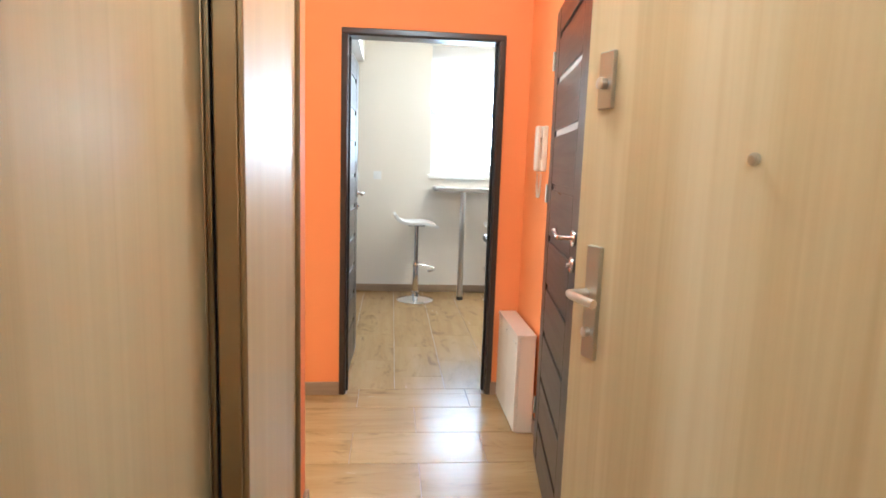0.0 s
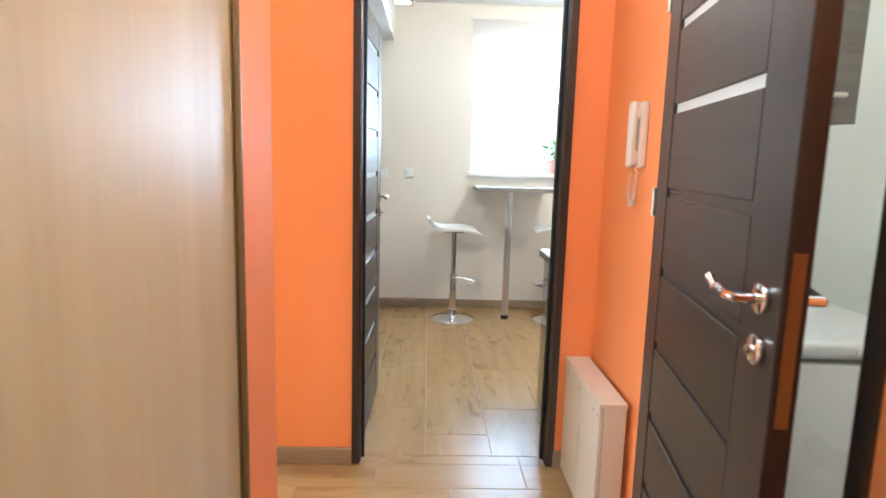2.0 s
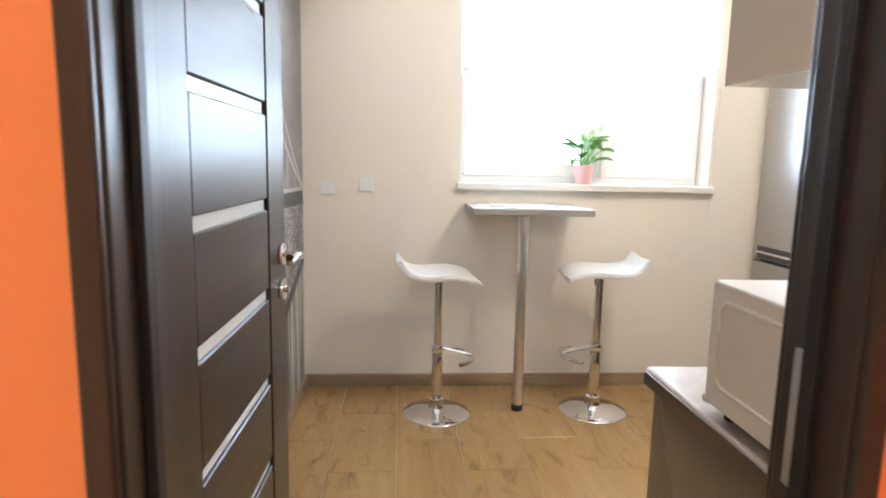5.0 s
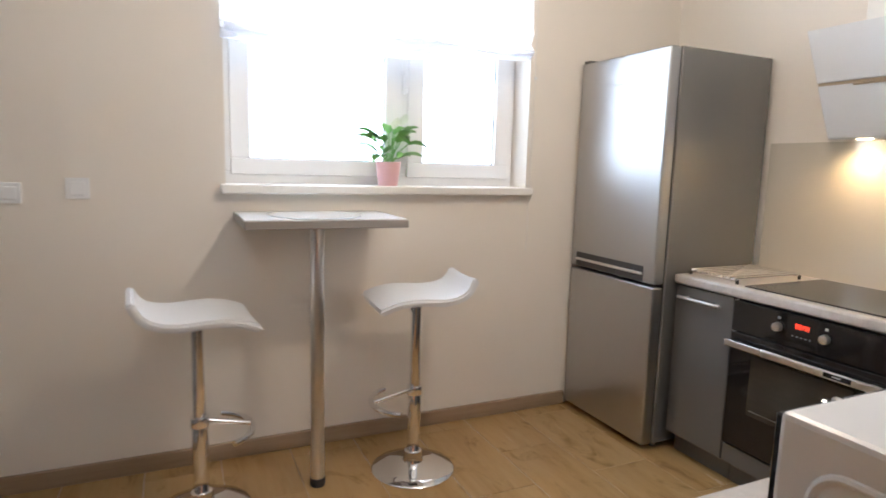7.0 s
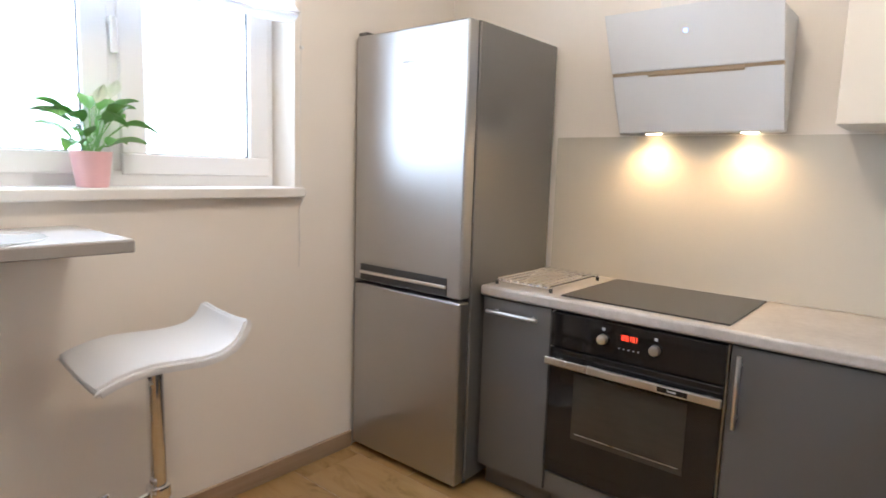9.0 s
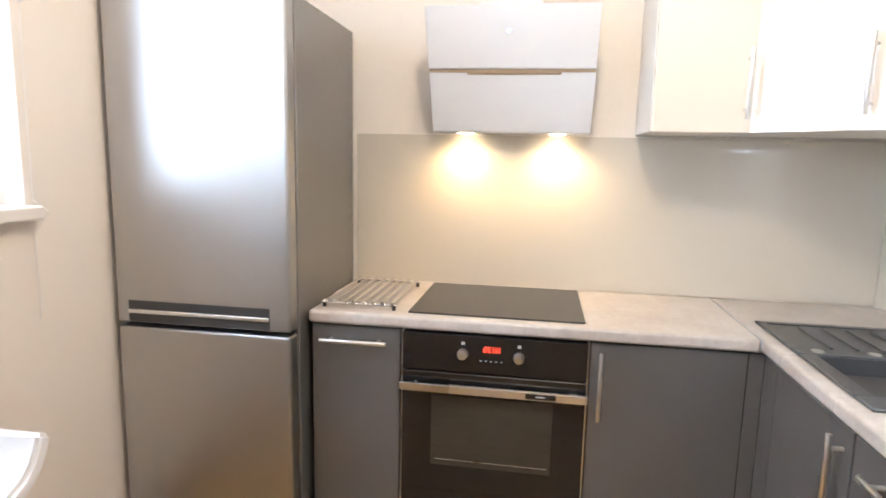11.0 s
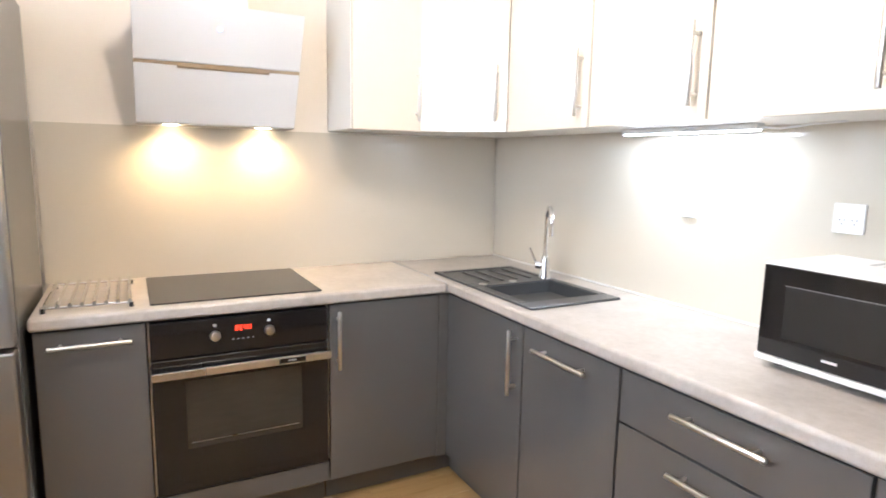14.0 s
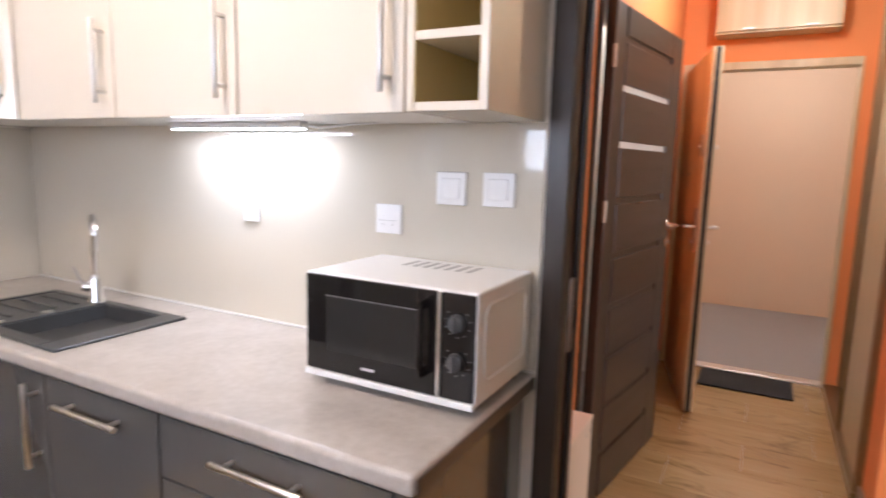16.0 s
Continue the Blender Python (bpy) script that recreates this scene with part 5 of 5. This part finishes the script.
def sliding_door(x, y0, y1):
    door = part("sliding_door", bx(x - 0.02, x, y0 + 0.02, y1 - 0.018, 0.045, 2.485, 0.001), ASH, ward, "pale ash laminate sliding door")
    for a, b in ((y0, y0 + 0.022), (y1 - 0.02, y1)):
        bm = bx(x - 0.042, x + 0.004, a, b, 0.03, 2.498, 0.004, seg=2)
        bx(x + 0.004, x + 0.016, a + 0.001, a + 0.009, 0.03, 2.498, 0.003, into=bm, seg=2)
        part("profile", bm, BRONZE, door, "bronze edge profile")
    for z in (0.03, 2.47):
        part("profile", bx(x - 0.042, x + 0.003, y0 + 0.022, y1 - 0.02, z, z + 0.028, 0.002), BRONZE, door, "bronze edge profile")


sliding_door(-0.088, -2.15, -1.43)
sliding_door(-0.16, -2.945, -2.10)

shoe = thing("shoe_cabinet", (0.905, -0.26, 0), 0, "slim white shoe cabinet against the orange wall", "shoe cabinet")
part("body", bx(0.868, 0.948, -0.52, -0.02, 0.0, 0.498, 0.001), WARMWHITE, shoe)
part("top", bx(0.85, 0.949, -0.525, -0.017, 0.498, 0.514, 0.001), WARMWHITE, shoe)
for y0, y1, ky in ((-0.52, -0.272, -0.3), (-0.268, -0.02, -0.06)):
    d = part("door", bx(0.852, 0.866, y0, y1, 0.006, 0.494, 0.001), WARMWHITE, shoe)
    part("lock", cyl((0.8525, ky - 0.15 * (ky < -0.2), 0.462), (0.848, ky - 0.15 * (ky < -0.2), 0.462), 0.007, seg=14), SATIN, d, "small round metal lock")
    part("finger_slot", bx(0.8512, 0.8525, y0 + 0.015, y0 + 0.03, 0.462, 0.466), DARK, d, "small dark slot")

phone = thing("intercom_phone", (0.955, -0.425, 1.42), 0, "white wall intercom handset with a coiled cord", "intercom")
part("base", bx(0.938, 0.966, -0.468, -0.378, 1.325, 1.545, 0.008, seg=3), WARMWHITE, phone)
bm = bx(0.908, 0.934, -0.462, -0.418, 1.325, 1.545, 0.012, seg=3)
bx(0.92, 0.945, -0.46, -0.42, 1.335, 1.385, 0.006, into=bm), bx(0.92, 0.945, -0.46, -0.42, 1.485, 1.535, 0.006, into=bm)
part("handset", bm, WARMWHITE, phone, "white handset", smooth=True)
for k in range(2):
    part("button", bx(0.9365, 0.939, -0.405, -0.388, 1.41 + k * 0.04, 1.428 + k * 0.04, 0.001), WHITE, phone, "small button")
coil = []
for k in range(300):
    f = k / 299
    a = math.pi * (1 + f)
    p = Vector((0.938, -0.428 + 0.034 * math.cos(a), 1.335 - 0.14 * abs(math.sin(a)) ** 0.6))
    b = f * 2 * math.pi * 44
    coil.append(p + Vector((0.0055 * math.cos(b), 0.0055 * math.sin(b), 0)))
part("cord", tube(coil, 0.0014, 5), WARMWHITE, phone, "coiled white cord", smooth=True)

high = thing("hanging_cabinet", (0.41, -2.83, 2.25), 0, "light wood two-door cabinet above the entrance", "wall cabinet")
part("body", bx(0.07, 0.752, -2.949, -2.772, 2.25, 2.64), LIGHTOAK, high)
for x0, x1 in ((0.072, 0.368), (0.372, 0.75)):
    d = part("door", bx(x0, x1, -2.77, -2.752, 2.262, 2.63, 0.0015), LIGHTOAK, high)
    part("knob", bx((x0 + x1) / 2 - 0.03, (x0 + x1) / 2 + 0.03, -2.752, -2.742, 2.268, 2.274), SATIN, d, "slim metal grip")
mat_ = thing("door_mat", (0.36, -2.78, 0.002), 0, "thin black door mat by the entrance", "door mat")
part("fibre_pad", bx(0.11, 0.665, -2.915, -2.56, 0.002, 0.012, 0.004), MATFIBRE, mat_)

# ---- bathroom, seen past the door ----
wash = thing("washing_machine", (1.4, -0.76, 0), 0, "white top-loading washing machine", "washing machine")
part("body", bx(1.2, 1.6, -1.0, -0.55, 0.02, 0.845, 0.02, seg=3), WHITE, wash, smooth=True)
part("lid", bx(1.2, 1.6, -1.012, -0.56, 0.85, 0.9, 0.016, seg=4), WHITE, wash, smooth=True)
part("seam", bx(1.205, 1.595, -1.003, -0.57, 0.844, 0.851), SCREW, wash, "dark seam under the lid")
part("grip", bx(1.35, 1.45, -1.019, -1.008, 0.862, 0.882, 0.005, seg=2), WHITE, wash, "lid grip", smooth=True)
for x in (1.25, 1.55):
    for y in (-0.95, -0.6):
        part("foot", cyl((x, y, 0), (x, y, 0.022), 0.02, seg=12), RUBBER, wash, "rubber foot")
cab = thing("bathroom_cabinet", (1.27, -0.65, 1.47), 0, "grey brown wood print cabinet in the bathroom", "wall cabinet")
part("body", bx(1.08, 1.46, -0.73, -0.501, 1.47, 2.2), DARKWOOD, cab)
for x0, x1 in ((1.082, 1.458),):
    d = part("door", bx(x0, x1, -0.75, -0.732, 1.468, 2.2, 0.0015), DARKWOOD, cab)
    bar_handle(d, (1.24, -0.75, 1.545), (1.4, -0.75, 1.545), (0, -1, 0))

# ---- living room, seen through the doorway ----
sofa = thing("sofa", (-2.9, 3.75, 0), 0, "pale grey fabric sofa against the yellow wall", "sofa")
part("base", bx(-4.15, -2.0, 3.14, 4.15, 0.03, 0.24, 0.02, seg=2), SOFAFAB, sofa, smooth=True)
for x0, x1 in ((-4.15, -3.45), (-3.45, -2.005)):
    part("seat_cushion", bx(x0 + 0.004, x1 - 0.004, 3.12, 4.0, 0.24, 0.43, 0.04, seg=4), SOFAFAB, sofa, smooth=True)
    part("back_cushion", bx(x0 + 0.004, x1 - 0.004, 3.82, 4.12, 0.43, 0.9, 0.05, seg=4), SOFAFAB, sofa, smooth=True)
part("armrest", bx(-2.0, -1.8, 3.12, 4.15, 0.03, 0.58, 0.05, seg=4), SOFAFAB, sofa, smooth=True)
part("back_frame", bx(-4.15, -1.8, 4.08, 4.2, 0.03, 0.82, 0.03, seg=3), SOFAFAB, sofa, smooth=True)
for x in (-4.0, -1.9):
    for y in (3.22, 4.1):
        part("foot", cyl((x, y, 0), (x, y, 0.035), 0.025, seg=12), DARK, sofa, "dark foot")
cush = thing("cushion", (-2.12, 3.66, 0.43), 0, "lilac cushion leaning on the grey sofa", "cushion")
bm = bmesh.new()
PILLOW = Matrix(((0.145, 0.09, -0.62, -2.03), (-0.05, 0.17, 0.62, 3.6), (0.15, -0.05, 0.48, 0.6), (0, 0, 0, 1)))
for side in (1, -1):
    grid = []
    for i in range(15):
        row = []
        for j in range(15):
            u, v = 2 * i / 14 - 1, 2 * j / 14 - 1
            pinch = 1 - 0.07 * (1 - u * u) * v * v, 1 - 0.07 * (1 - v * v) * u * u
            puff = 0.075 * ((1 - u * u) * (1 - v * v)) ** 0.55
            row.append(bm.verts.new(PILLOW @ Vector((u * pinch[1], v * pinch[0], side * puff))))
        grid.append(row)
    for a, b in zip(grid, grid[1:]):
        for j in range(14):
            bm.faces.new((a[j], a[j + 1], b[j + 1], b[j]))
bmesh.ops.remove_doubles(bm, verts=bm.verts[:], dist=0.0005)
part("cover", bm, LILAC, cush, smooth=True)
pic = thing("beach_picture", (-2.95, 4.28, 1.12), 0, "canvas picture of beach dunes under blue sky", "picture")
part("canvas", bx(-0.68, 0.68, -0.02, 0.018, 0.0, 0.93, 0.002), BEACH, pic, local=True)
dtab = thing("dining_table", (-0.85, 2.15, 0), 0, "light oak dining table with block legs", "table")
part("tabletop", bx(-1.165, -0.5, 1.615, 2.655, 0.715, 0.75, 0.003), TABLEOAK, dtab)
for x in (-1.152, -0.6):
    for y in (1.628, 2.555):
        part("leg", bx(x, x + 0.09, y, y + 0.09, 0, 0.715, 0.003), TABLEOAK, dtab)
part("apron", bx(-1.06, -0.6, 1.643, 1.663, 0.63, 0.715), TABLEOAK, dtab)
part("apron", bx(-1.137, -1.117, 1.718, 2.555, 0.63, 0.715), TABLEOAK, dtab)
chair = thing("dining_chair", (-0.72, 1.55, 0), 0, "white shell chair with slanted wooden legs", "chair")
seat = []
for i in range(9):
    u = i / 8
    seat.append([(-0.95 + 0.42 * u, 1.36 + 0.4 * j / 8, 0.45 + 0.03 * (2 * u - 1) ** 2 + 0.02 * (2 * j / 8 - 1) ** 2) for j in range(9)])
part("seat", sheet(seat, 0.012), WHITE, chair, smooth=True)
for sx, sy in ((-1, -1), (-1, 1), (1, -1), (1, 1)):
    part("leg", cyl((-0.74 + sx * 0.23, 1.56 + sy * 0.2, 0), (-0.74 + sx * 0.12, 1.56 + sy * 0.1, 0.445), 0.012, 0.016, 14), TABLEOAK, chair, "slanted round wooden leg", smooth=True)
rug = thing("rug", (-3.0, 2.75, 0.003), 0, "mottled grey beige rug by the sofa", "rug")
part("rug_body", bx(-3.9, -2.32, 2.2, 3.08, 0.003, 0.016, 0.005), RUGMAT, rug)

# ---- floors, piece by piece ----
TILE_MESHES = {}


def piece(name, x0, x1, y0, y1, z0, z1, material, parent):
    """One floor tile or plank; alike pieces share a mesh."""
    w, d = round(x1 - x0, 3), round(y1 - y0, 3)
    if w < 0.012 or d < 0.012:
        return
    key = (w, d, material.name)
    if key not in TILE_MESHES:
        bm = bx(-w / 2, w / 2, -d / 2, d / 2, z0 - z1, 0, 0.0012)
        TILE_MESHES[key] = mesh_of(name, bm, material)
    ob = new(name, TILE_MESHES[key])
    ob.parent = parent
    ob.location = ((x0 + x1) / 2, (y0 + y1) / 2, z1)


def lay(name, label, grout, regions, material, along, wide, long, start, other, offset, gap=0.0025):
    """Rows of pieces in half bond over rectangles. start: where rows begin; offset: where the first joint lies."""
    floor = solid(name, grout, GROUT, label)
    for x0, x1, y0, y1 in regions:
        a0, a1, b0, b1 = (y0, y1, x0, x1) if along == "x" else (x0, x1, y0, y1)
        k = math.floor((a0 - start) / wide)
        while start + k * wide < a1:
            r0, r1 = max(a0, start + k * wide + gap / 2), min(a1, start + (k + 1) * wide - gap / 2)
            joint = offset + (long / 2 if k % 2 else 0) if not other else offset + (k * other) % long
            j = math.floor((b0 - joint) / long)
            while joint + j * long < b1:
                s0, s1 = max(b0, joint + j * long + gap / 2), min(b1, joint + (j + 1) * long - gap / 2)
                if r1 > r0 and s1 > s0:
                    if along == "x":
                        piece("floor_tile", s0, s1, r0, r1, -0.008, 0.0, material, floor)
                    else:
                        piece("floor_tile" if material is TILE_Y else "plank", r0, r1, s0, s1, -0.008, 0.0, material, floor)
                j += 1
            k += 1


lay("floor_hall", "oak effect tiles laid across the hall", bx(-0.75, 1.065, -2.95, 0.08, -0.1, -0.0025), [(-0.43, 0.965, -1.146, 0.0), (-0.16, 0.965, -2.95, -1.146), (-0.024, 0.772, 0.0, 0.078)], TILE_X, "x", 0.3115, 0.63, 0.1175, 0, 0.36)
lay("floor_kitchen", "oak effect tiles laid along the kitchen", bx(-0.43, 3.2, 0.08, 2.86, -0.1, -0.0025), [(-0.302, 3.1, 0.0805, 2.85)], TILE_Y, "y", 0.305, 0.615, 0.254, 0, 0.29)
lay("floor_living", "bleached oak planks in the living room", bx(-4.3, -0.43, -1.3, 4.4, -0.1, -0.0025), [(-4.2, -0.432, -1.2, 4.3)], PALE, "y", 0.19, 1.3, -0.43, 0.43, 0.2, 0.0015)
